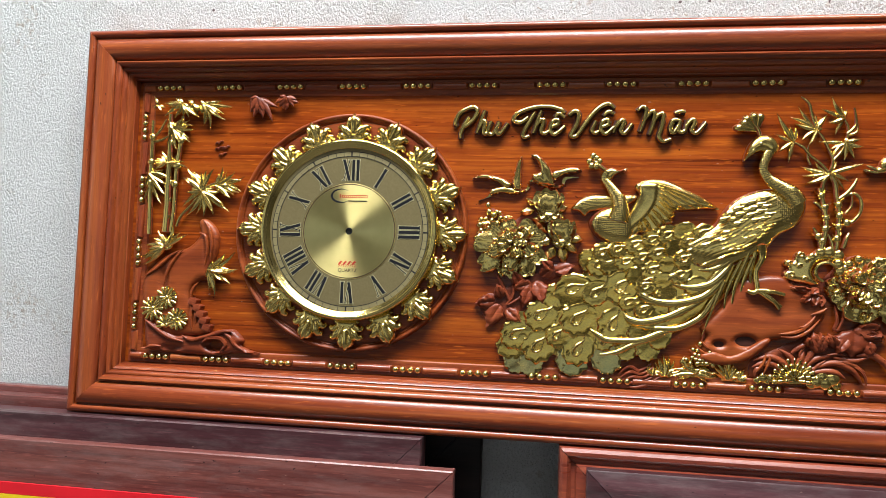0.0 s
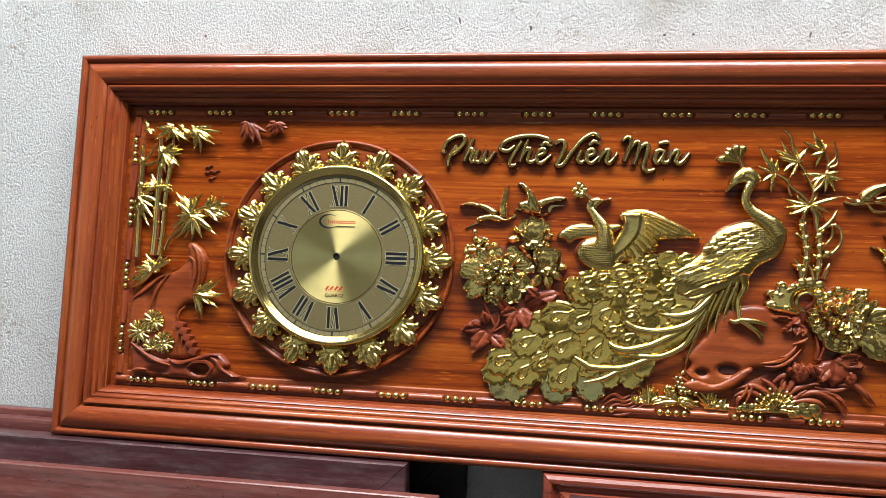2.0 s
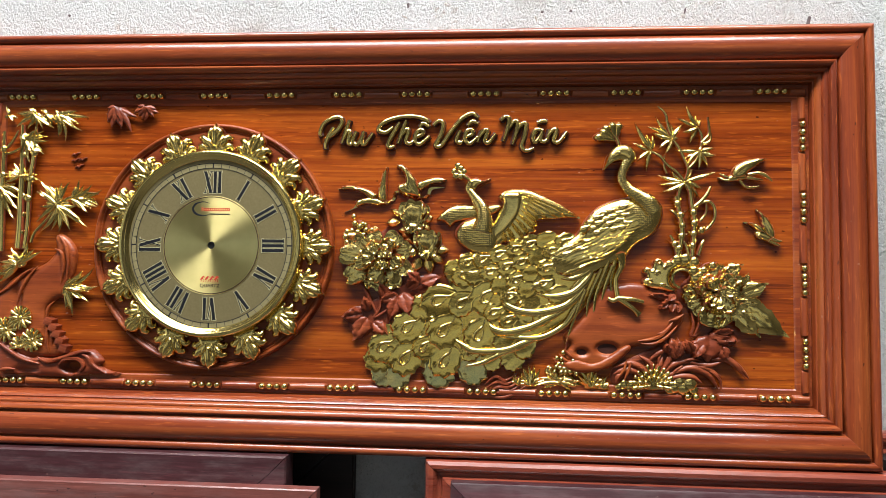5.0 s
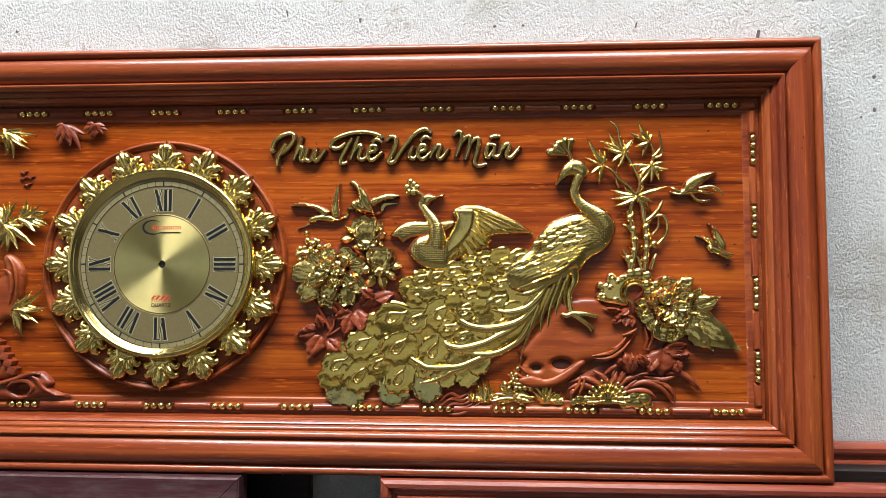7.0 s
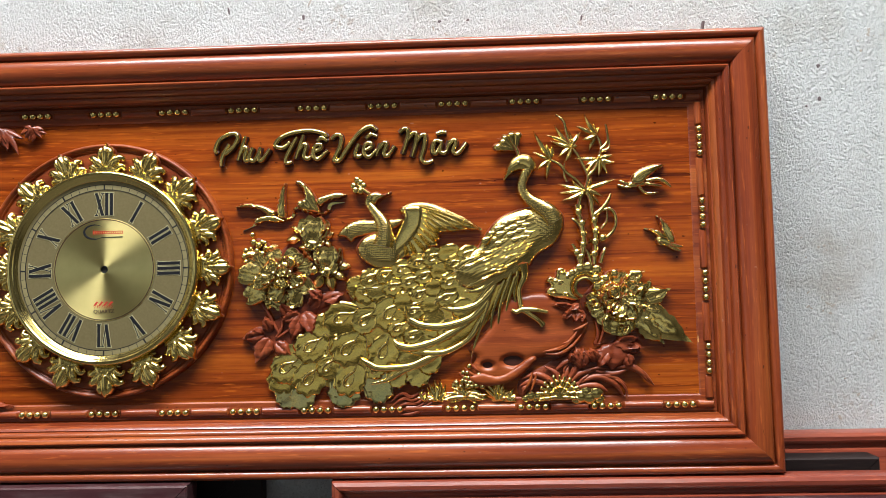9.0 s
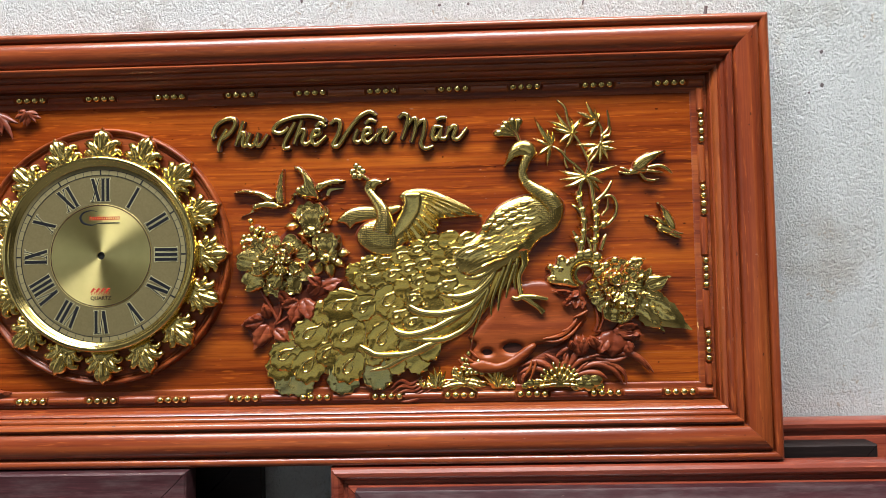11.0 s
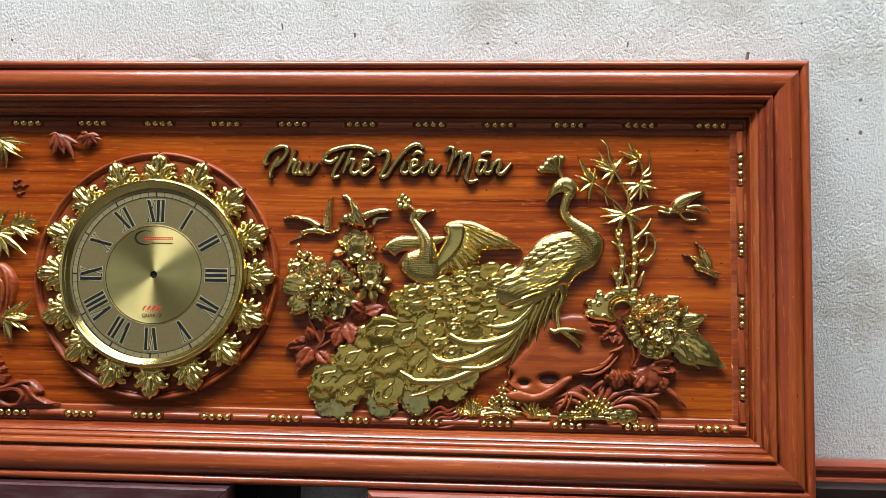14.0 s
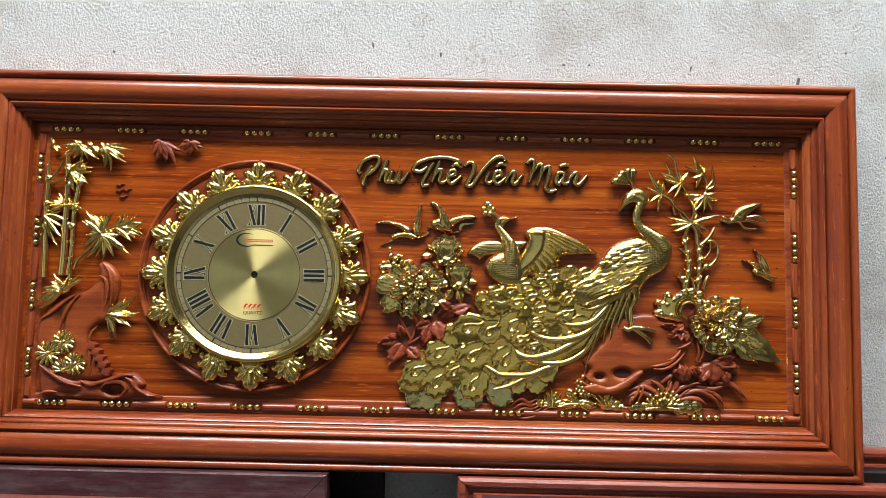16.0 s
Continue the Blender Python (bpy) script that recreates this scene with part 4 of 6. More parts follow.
strand("crest_stalk", [(32.7, 49.6), (32.4, 50.6), (31.9, 51.4)], (0.9, 0.9, 0.9), [0.3, 0.35, 0.4], gold_leaf, cock, 1, 6)
cx_, cz_ = (32.2, 50.6)
for a, L in ((172, 3.5), (150, 2.9), (132, 3.0), (104, 2.9), (78, 2.8)):
    c, s = math.cos(radians(a)), math.sin(radians(a))
    strand("crest_feather", [(cx_ + L * t * c, cz_ + L * t * s) for t in (0.0, 0.55, 0.85, 1.05)], (0.8, 1.0, 1.05, 0.8), [0.2, 0.5, 0.72, 0.25], gold_leaf, cock, 0.9, 8)
# back feathers lie in rows like tiles
rnd = random.Random(11)
for i, p in enumerate([(34.1, 40.2), (33.4, 39.2), (32.1, 39.5), (32.6, 38.6), (31.0, 39.1), (31.4, 38.2), (30.1, 38.5), (30.5, 37.6), (29.0, 37.7), (32.1, 37.6), (33.4, 38.0), (34.1, 38.8), (34.7, 37.5), (34.0, 36.9), (32.7, 36.7), (29.4, 36.8), (28.1, 36.9), (31.0, 36.6), (30.1, 36.0)]):
    bm = bmesh.new()
    leaf(bm, *p, 210 + rnd.uniform(-6, 6), rnd.uniform(1.7, 2.1), rnd.uniform(1.1, 1.35), 2.22 + rnd.uniform(-0.05, 0.05), 0.16, rnd.uniform(-6, 6), -0.06, 7, 0.72)
    part("back_feather", bm, gold_leaf, cock, "", 60)
for i, p in enumerate([(34.7, 35.8), (34.2, 35.2), (33.4, 35.8), (32.7, 35.2), (32.0, 35.7), (31.3, 34.9), (30.4, 35.1), (29.4, 35.0), (33.7, 34.4), (32.8, 33.8), (31.8, 34.0), (30.9, 33.6), (30.0, 33.7), (29.1, 33.9), (28.2, 34.0), (27.2, 34.6), (32.0, 32.9), (31.0, 32.4), (29.9, 32.4), (28.8, 32.5), (27.7, 32.7), (26.5, 33.2), (30.3, 31.5), (28.8, 31.2)]):
    bm = bmesh.new()
    leaf(bm, *p, 201 + rnd.uniform(-4, 4), rnd.uniform(4.6, 6.2), rnd.uniform(0.95, 1.2), 2.2 + rnd.uniform(-0.06, 0.1), 0.26, rnd.uniform(-4, 10), -0.8, 9, 0.68)
    part("flank_feather", bm, gold_leaf, cock, "", 60)

tail = relief("tail", [(28.9, 33.4), (24.1, 34.6), (17.9, 33.6), (10.8, 31.8), (8.2, 29.5), (5.6, 27.4), (4.8, 25.1), (1.2, 22.6), (-0.6, 20.7), (-3.2, 18.7), (-5.7, 16.7), (-6.3, 14.4), (-4.8, 12.7), (-2.0, 12.6), (0.7, 13.9), (3.4, 12.9), (6.6, 12.8), (10.2, 13.9), (12.2, 13.5), (14.1, 15.2), (16.9, 15.8), (19.3, 17.5), (22.8, 19.8), (25.8, 21.9), (28.7, 25.4), (32.0, 29.5)], 0.6, 1.5, gold_tail, cock, None, 0.1, 0.4, 0.4, "dull gilded tail", wood_carved)


def eye_feather(x, z, ang, size=1.0, h=0.9, eye=True):
    """A smooth scalloped plate with a drop-shaped loop; ang is the way towards the stem."""
    c, s = math.cos(radians(ang)), math.sin(radians(ang))

    def at(p, q):
        return (x + size * (p * c - q * s), z + size * (p * s + q * c))
    outline = [at(3.2, 0.9)]
    lobes = 13
    for k in range(lobes):
        a = radians(62 + 236 * k / (lobes - 1))
        R = (2.75 if k % 2 == 0 else 2.42) * rnd.uniform(0.96, 1.04)
        outline.append(at(R * math.cos(a), R * math.sin(a)))
    outline.append(at(3.2, -0.9))
    wave, lean, sway = rnd.uniform(0, 6), rnd.uniform(0.03, 0.13), rnd.uniform(-0.07, 0.07)

    def skin(px, pz, d):
        p, q = ((px - x) * c + (pz - z) * s) / size, (-(px - x) * s + (pz - z) * c) / size
        slit = sum(math.exp(-((q - k - 0.25 * p) / 0.09) ** 2) for k in (-1.5, 1.35)) if -2.2 < p < -0.9 else 0
        return -lean * p + sway * q + 0.025 * math.sin(1.9 * q + 0.8 * p + wave) * min(1, d) - 0.16 * slit

    bm = bmesh.new()
    inflate(bm, outline, 0.34, 0.6 * size, h, skin, 0.28, 0.45, True)
    part("tail_feather", bm, gold_green_reflection if not eye and size > 0.74 and z < 13.6 else gold_tail, cock, "", 35, wood_carved)
    if not eye:
        return
    bm = bmesh.new()
    loop = [(3.1, 0.5), (2.0, 0.2), (1.0, 0.55), (0.1, 0.74), (-0.6, 0.48), (-0.85, 0.0), (-0.6, -0.46), (0.1, -0.66), (0.9, -0.4), (1.7, 0.1)]
    tube(bm, [(*at(p, q), h + 0.42 - 0.05 * p) for p, q in loop], [0.06, 0.18, 0.25, 0.28, 0.24, 0.2, 0.17, 0.15, 0.12, 0.05], 8, 0.9, 0.2)
    tube(bm, [(*at(p, q), h + 0.36) for p, q in ((0.5, 0.25), (-0.1, 0.36), (-0.42, 0.0), (-0.1, -0.3), (0.45, -0.15))], [0.04, 0.09, 0.1, 0.08, 0.03], 6, 0.8, 0.2)
    part("feather_eye", bm, gold_leaf, cock, "", 60)


EYES = [((3.8, 24.4), 18, 1.05), ((-1.1, 20.0), 32, 1.0), ((-5.1, 16.7), 30, 0.95), ((-1.4, 14.9), 48, 1.0),
        ((4.8, 19.5), 42, 1.05), ((5.0, 14.6), 55, 0.95), ((11.6, 25.0), 38, 1.05), ((10.5, 18.9), 60, 0.95),
        ((8.1, 28.6), 12, 0.8), ((7.6, 23.9), 40, 0.8), ((1.6, 16.8), 45, 0.7), ((15.7, 25.9), 40, 0.7), ((9.2, 16.3), 45, 0.6)]
EDGE = [((-5.5, 15.0), 35, 1.0), ((-4.6, 12.5), 65, 0.85), ((-2.5, 12.1), 75, 0.8), ((4.2, 12.9), 80, 1.0), ((9.7, 13.4), 75, 0.95),
        ((12.7, 15.1), 60, 0.7), ((15.9, 15.3), 62, 0.75), ((17.7, 17.1), 50, 0.7), ((-3.3, 18.6), 25, 0.85), ((1.4, 23.1), 20, 0.9), ((6.7, 29.1), 20, 0.7), ((14.3, 28.2), 20, 0.8),
        ((17.2, 22.2), 40, 0.8), ((14.6, 17.9), 45, 0.7)]
for (x, z), a, sz, e in sorted([(*q, True) for q in EYES] + [(*q, False) for q in EDGE], key=lambda q: q[0][0] + q[0][1]):
    eye_feather(x, z, a, sz, (0.62 if e else 0.35) + 0.011 * (x + z - 5), e)

COVERTS = [(6.4, 29.6), (8.6, 30.6), (11.0, 31.2), (13.6, 32.0), (16.2, 32.9), (18.6, 33.6), (21.0, 34.2), (9.6, 28.6), (12.2, 29.2), (14.8, 30.0), (17.2, 30.8), (19.6, 31.6), (22.0, 32.6),
           (15.4, 25.4), (18.0, 26.4), (20.6, 27.4), (12.8, 22.8), (15.2, 21.6), (18.4, 24.0), (17.2, 20.0), (20.6, 22.4), (23.0, 25.6),
           (24.0, 33.9), (13.8, 27.0), (16.4, 27.9), (18.8, 28.8), (21.2, 29.8)]
for i, (x, z) in enumerate(sorted(COVERTS, key=lambda q: q[0] + q[1])):
    eye_feather(x, z, 24 + rnd.uniform(-10, 10), 0.62, 0.7 + 0.011 * (x + z - 5), i % 3 != 1)
for pts, r in (([(14.4, 25.0), (15.1, 23.9), (16.8, 23.1), (20.2, 22.9), (24.4, 24.1), (27.0, 26.8), (28.6, 29.9)], 0.62), ([(12.3, 20.9), (13.2, 20.0), (15.2, 19.7), (18.6, 20.5), (21.8, 22.1), (25.1, 23.9)], 0.6),
               ([(7.0, 18.2), (8.5, 17.2), (9.9, 16.6), (14.6, 16.8), (18.0, 18.1), (20.6, 19.0)], 0.5), ([(18.8, 26.0), (19.2, 26.9), (20.4, 27.5), (21.7, 27.2)], 0.4),
               ([(19.7, 25.9), (22.7, 25.4), (25.4, 26.1), (27.6, 28.1), (29.2, 30.9)], 0.6), ([(13.9, 19.1), (17.3, 18.8), (20.6, 19.0), (23.9, 20.8), (25.5, 23.1), (26.7, 25.7)], 0.45),
               ([(23.3, 29.0), (22.9, 30.0), (24.3, 30.7), (26.6, 30.5), (29.2, 32.3)], 0.45), ([(8.6, 14.2), (11.3, 14.8), (14.0, 16.2), (17.3, 17.4), (19.6, 18.6)], 0.35),
               ([(21.3, 24.1), (24.4, 25.4), (27.0, 28.5), (30.2, 32.3)], 0.45), ([(23.7, 28.3), (26.3, 28.6), (28.9, 30.6), (31.1, 33.1)], 0.5)):
    n = len(pts)
    strand("plume", pts, [1.45 - 0.25 * abs(2 * k / (n - 1) - 1) for k in range(n)], [0.12] + [r] * (n - 2) + [0.12], gold_leaf, cock, 0.7)
for pts in ([(30.7, 30.4), (29.1, 25.8), (28.6, 20.9)], [(29.9, 29.9), (28.0, 25.3), (27.6, 21.7)], [(31.6, 30.4), (30.4, 26.8), (29.8, 23.6)], [(31.0, 31.3), (30.0, 27.7), (28.7, 24.9)], [(27.4, 26.6), (25.7, 22.1), (24.4, 18.0)], [(32.0, 31.3), (31.4, 27.7), (31.8, 25.5)]):
    strand("hanging_feather", pts, (1.6, 1.2, 0.7), [0.3, 0.26, 0.08], gold_leaf, cock, 0.7, 6)
strand("leg", [(32.8, 32.4), (33.0, 30.5), (32.1, 28.2), (32.4, 25.3)], (1.5, 1.5, 1.5, 1.4), [0.9, 0.6, 0.42, 0.5], gold_leaf, cock, 1, 8)
for pts in ([(32.4, 25.3), (34.0, 24.3), (35.9, 22.9)], [(32.4, 25.3), (34.5, 25.2), (36.4, 24.8)], [(32.4, 25.3), (31.6, 24.9), (30.9, 25.3)], [(33.5, 24.6), (34.9, 23.6), (35.6, 22.6)]):
    strand("toe", pts, (1.5, 1.5, 1.3), [0.46, 0.42, 0.34], gold_leaf, cock, 1, 7)

# ---- peonies by the birds ----
rnd = random.Random(5)
peo = relief("peony_spray", [(-12.2, 32.3), (-10.8, 34.2), (-9.9, 37.4), (-8.1, 37.1), (-6.2, 35.4), (-3.8, 37.3), (-2.5, 39.5), (-0.4, 40.1), (1.1, 38.9), (2.5, 37.9), (1.9, 36.1), (3.3, 35.1), (5.2, 32.7), (4.2, 30.5), (1.8, 29.7), (-1.0, 29.6), (-2.3, 27.1), (-5.1, 26.6), (-7.7, 27.9), (-10.9, 27.8), (-12.3, 31.3)], 0.25, 1.0, wood_carved, clock, label="gilded carved peony spray", rim=wood_carved)
def bloom(bm, x, z, petals, h0, rnd, layers=3, shrink=0.66):
    """Broad cupped petals (direction, length, width) round a centre, then fewer, steeper ones in tiers, and a ruffled heart."""
    for k in range(layers):
        f = shrink ** k
        ring = petals if k == 0 else [petals[(i * len(petals)) // 5] for i in range(5)]
        for i, (a, L, w) in enumerate(ring):
            a = a + (34 if k % 2 else 0) + rnd.uniform(-14, 14) * (k > 0)
            r0 = L * f * (0.28 if k == 0 else 0.12)
            petal(bm, x + r0 * math.cos(radians(a)), z + r0 * math.sin(radians(a)), a, L * f * (0.74 if k == 0 else 0.88), w * f * (0.84 if k == 0 else 1.0) * rnd.uniform(0.9, 1.1), h0 + 0.75 * k + rnd.uniform(-0.25, 0.25), 0.9, rnd.uniform(-0.3, 0.5) + (0.0 if k == 0 else 0.7), rnd)
    for k in range(5):
        a = 137.5 * k + rnd.uniform(-20, 20)
        r = 0.14 * petals[0][1] * math.sqrt(k / 5)
        petal(bm, x + r * math.cos(radians(a)), z + r * math.sin(radians(a)), a, rnd.uniform(1.3, 1.9), rnd.uniform(1.2, 1.8), h0 + 0.7 * layers - 0.15 * k, 0.8, rnd.uniform(-0.3, 0.5), rnd)


def tulip(bm, x, z, R, h0, rnd):
    """A half-open blossom: a round cup of overlapping petals with a torn rim, and a collar below."""
    for u, w, k in ((-0.52, 0.8, 0), (0.52, 0.8, 0), (0.0, 1.0, 1)):
        petal(bm, x + u * R * 0.5, z - R * 0.75, 90 - 22 * u, R * 1.75, R * 1.5 * w, h0 + 0.45 * k, 1.0, 0.1, rnd)
    for a in (200, 250, 292, 340):
        petal(bm, x, z - R * 0.45, a, R * 0.85, R * 0.7, h0 + 0.35, 0.7, -0.1, rnd)


bm = bmesh.new()
bloom(bm, -5.6, 31.8, [(181, 6.8, 3.6), (218, 7.0, 3.6), (261, 5.7, 4.2), (299, 6.0, 3.4), (332, 5.7, 3.0), (12, 5.1, 3.4), (49, 4.6, 3.4), (107, 4.2, 3.2), (151, 5.3, 3.0)], 0.55, rnd, 3)
part("flower", bm, gold_leaf, peo, "", 50)
for x, z, R in ((-0.1, 38.3, 2.3), (2.1, 33.8, 2.1)):
    bm = bmesh.new()
    tulip(bm, x, z, R, 0.7, rnd)
    part("flower", bm, gold_leaf, peo, "", 50)
for p, q, w in [((-2.4, 37.3), (-5.0, 37.1), 1.5), ((-2.1, 38.2), (-4.1, 39.3), 1.1), ((1.0, 37.5), (3.1, 37.8), 1.4), ((0.5, 36.7), (2.9, 36.2), 1.4), ((-0.6, 35.6), (-2.9, 35.8), 1.4), ((0.5, 35.3), (3.1, 35.3), 1.5), ((-0.2, 33.6), (-2.0, 36.4), 1.6), ((3.1, 32.9), (5.7, 32.4), 1.5), ((3.1, 33.6), (4.7, 34.7), 1.2), ((2.8, 32.0), (4.8, 30.4), 1.4), ((1.9, 31.6), (3.1, 28.8), 1.8), ((1.0, 31.4), (-0.2, 29.1), 1.8), ((0.5, 32.7), (-1.8, 31.7), 1.8), ((-9.1, 35.0), (-12.0, 34.8), 1.6), ((-9.6, 34.4), (-11.4, 35.9), 1.2), ((-7.9, 35.3), (-5.9, 36.4), 1.4), ((-10.0, 33.7), (-11.8, 33.1), 1.4)]:
    bm = bmesh.new()
    leaf(bm, *p, math.degrees(math.atan2(q[1] - p[1], q[0] - p[0])), math.hypot(q[0] - p[0], q[1] - p[1]), w, 0.75, 0.45, rnd.uniform(-20, 20), -0.2, 7, 0.5)
    part("leaf", bm, gold_leaf, peo, "", 50)
for x, z in [(-10.1, 38.1), (-9.9, 36.9), (-9.1, 36.4), (-8.6, 36.9), (-8.1, 36.8), (-9.4, 35.5), (-10.4, 35.8), (-11.2, 35.6), (-10.9, 34.9), (-11.4, 34.7), (-8.0, 35.9), (-7.1, 35.9), (-9.9, 34.2), (-11.2, 33.8), (-8.5, 35.0)]:
    balls("bud", [(x, z, 0.75, rnd.uniform(0.38, 0.6))], gold_leaf, peo)
low = relief("red_leaf_spray", [(-11.3, 21.7), (-9.6, 23.4), (-7.8, 23.1), (-6.8, 24.4), (-4.4, 25.6), (-2.0, 27.5), (1.1, 28.5), (3.6, 28.1), (3.0, 27.0), (-0.1, 25.4), (-0.7, 23.7), (-3.8, 22.1), (-4.1, 20.3), (-6.2, 19.9), (-7.9, 18.7), (-9.1, 18.0)], 0.35, 0.8, wood_carved, clock, label="red carved wooden leaves below the peony")
for (x, z), a, L in (((-8.4, 22.2), 190, 3.2), ((-7.7, 21.6), 240, 3.8), ((-6.6, 20.9), 320, 3.0), ((-7.4, 22.6), 110, 2.4), ((-2.6, 25.3), 200, 3.0),
                     ((-2.6, 25.0), 250, 3.6), ((-1.9, 25.7), 290, 3.8), ((-1.2, 26.4), 40, 2.6), ((1.2, 27.3), 20, 3.0), ((0.8, 27.6), 140, 2.4), ((-4.3, 24.9), 120, 2.6)):
    bm = bmesh.new()
    lobed(bm, x, z, a, L * 1.1, L * 0.85, 0.5, 0.6, rnd)
    part("leaf", bm, wood_carved, low, "", 50)
for pts in ([(-8.9, 27.5), (-7.5, 25.1), (-6.1, 22.3)], [(-5.7, 25.2), (-5.5, 23.4), (-6.5, 21.6)], [(-3.9, 23.2), (-5.3, 22.2), (-6.3, 21.6)]):
    strand("stem", pts, (0.5, 0.6, 0.6), [0.22, 0.25, 0.25], wood_carved, low, 1, 6)

# ---- rock, peony and grasses on the far side ----


def hollows(spots):
    return lambda x, z, d: -sum(dep * math.exp(-(((x - cx) / rx) ** 2 + ((z - cz) / rz) ** 2) ** 2) for (cx, cz), rx, rz, dep in spots)


rock = relief("carved_rock", [(24.1, 16.0), (25.2, 17.9), (24.0, 19.2), (27.0, 22.2), (30.0, 26.6), (33.1, 27.6), (36.5, 27.6), (38.2, 26.3), (40.9, 25.6), (42.6, 23.4), (42.3, 21.3), (40.5, 19.4), (38.7, 18.5), (35.8, 17.8), (33.8, 17.3), (33.5, 16.2), (32.0, 14.8), (29.6, 13.9), (26.9, 14.4), (24.8, 15.0)], 1.1, 1.6, wood_rock, clock,
              hollows([((26.9, 16.7), 1.0, 0.6, 0.9), ((30.9, 17.3), 1.7, 0.9, 1.1), ((35.5, 22.5), 4.5, 1.6, 0.18), ((34.0, 15.6), 1.2, 0.8, 0.8)]), label="smooth carved wooden rock with two hollows", step=0.4)
relief("front_rock", [(24.0, 14.9), (25.9, 15.6), (28.5, 15.1), (31.0, 16.2), (33.8, 18.0), (34.5, 17.4), (32.6, 15.4), (30.2, 14.0), (27.3, 13.5), (24.8, 13.8)], 0.8, 0.7, wood_rock, rock, None, 0.6)
# Dark plates laid in the shallow hollows paint the shade of deep holes.
for x, z, k in ((26.9, 16.7, 0.62), (30.9, 17.3, 1.0)):
    relief("hollow", [(x - 1.8 * k, z - 0.2), (x - 1.2 * k, z + 0.5 * k), (x, z + 0.75 * k), (x + 1.4 * k, z + 0.55 * k), (x + 1.9 * k, z - 0.2), (x + 0.9 * k, z - 0.7 * k), (x - 0.8 * k, z - 0.7 * k)], 0.05, 0.5, shadow_brown, rock, None, 0.5)
for pts in ([(35.6, 18.7), (37.3, 18.9), (39.0, 19.5), (40.3, 20.8), (40.9, 21.7)], [(36.0, 18.3), (38.0, 18.3), (40.0, 19.4), (41.6, 21.2)], [(37.2, 26.1), (38.9, 25.5), (40.9, 25.0), (42.2, 24.4)], [(38.6, 19.9), (39.6, 20.1), (40.6, 21.4)], [(40.3, 21.9), (41.6, 22.3), (42.6, 23.0)]):
    strand("ridge", pts, [1.25] * len(pts), [0.08] + [0.3] * (len(pts) - 2) + [0.08], wood_rock, rock, 1, 6)
for k in range(3):
    x, z = (25.4, 16.7)
    strand("ridge", [(x - 1.2 - 0.9 * k, z + 0.4 - 0.7 * k), (x - 0.3 - 0.8 * k, z - 0.6 - 0.7 * k), (x + 0.6 - 0.7 * k, z - 1.0 - 0.8 * k)], [0.9] * 3, [0.08, 0.28, 0.08], wood_rock, rock, 1, 6)
for pts in ([(33.8, 15.6), (33.4, 14.1), (32.4, 12.7)], [(34.5, 15.4), (34.1, 14.0), (33.4, 12.4)]):
    strand("ridge", pts, [1.2] * len(pts), [0.08] + [0.26] * (len(pts) - 2) + [0.08], wood_rock, rock, 1, 6)
# carved water lines under the tail
for k in range(5):
    x, z = (13.1, 12.1)
    strand("water_line", [(x + 0.35 * k + u, z - 0.5 * k + v) for u, v in ((-1.5, -0.9), (0.2, 0.4 - 0.3 * k), (1.8, -0.2), (3.6, 1.0))], [0.45] * 4, [0.1, 0.3, 0.3, 0.1], wood_carved, rock, 1, 6)

gold_rock = relief("gilded_rock", [(36.6, 27.3), (36.3, 28.2), (37.0, 28.9), (36.3, 29.6), (36.9, 30.4), (37.8, 30.2), (38.0, 31.2), (38.9, 31.7), (39.9, 31.2), (40.6, 31.4), (41.6, 32.2), (42.9, 32.3), (43.9, 31.9),
                                   (45.0, 31.8), (45.6, 30.9), (45.0, 29.9), (43.8, 29.6), (42.9, 30.1), (41.6, 29.9), (40.9, 28.9), (41.0, 27.9), (41.7, 27.0), (41.0, 26.3), (39.4, 26.6), (38.0, 26.8)], 1.1, 1.0, gold_leaf, clock, label="gilded pierced garden rock", step=0.3, rim=wood_carved)
bm = bmesh.new()
tube(bm, [(42.4 + 1.55 * math.cos(a), 28.5 + 1.5 * math.sin(a), 1.35) for a in (0.2, 0.9, 1.6, 2.3, 3.0, 3.7, 4.4)], 0.28, 8)
part("rock_rim", bm, gold_leaf, gold_rock)
for x, z, r in [(41.8, 31.5, 0.8), (43.0, 31.6, 0.9), (44.4, 31.2, 0.8), (40.5, 30.8, 0.6)]:
    balls("knob", [(x, z, 0.95, r)], gold_leaf, gold_rock, 0.45)
for x, z, r in [(38.7, 31.0, 0.65), (37.1, 29.7, 0.5), (37.3, 27.9, 0.65), (38.6, 29.3, 0.5), (39.8, 30.2, 0.45), (39.4, 27.4, 0.5)]:
    bm = bmesh.new()
    tube(bm, [(x + r * (1 - 0.1 * k) * math.cos(0.9 * k), z + 0.85 * r * (1 - 0.1 * k) * math.sin(0.9 * k), 1.2) for k in range(9)], [0.06] + [0.19] * 7 + [0.06], 7)
    part("swirl", bm, gold_leaf, gold_rock)
peo = relief("peony_bloom", [(41.9, 26.8), (43.5, 28.7), (45.1, 30.5), (47.4, 31.3), (49.4, 30.5), (51.1, 30.4), (51.4, 28.0), (53.1, 27.4), (55.2, 27.9), (54.4, 25.4), (55.4, 23.7), (56.8, 22.8), (58.0, 19.8), (55.4, 20.5), (54.1, 19.9), (52.1, 21.8), (51.2, 21.8), (48.9, 21.6), (47.3, 20.9), (45.6, 22.5), (43.6, 23.8), (42.2, 25.1)], 0.25, 1.0, wood_carved, clock, label="large gilded carved peony bloom with leaves", rim=wood_carved)
bm = bmesh.new()
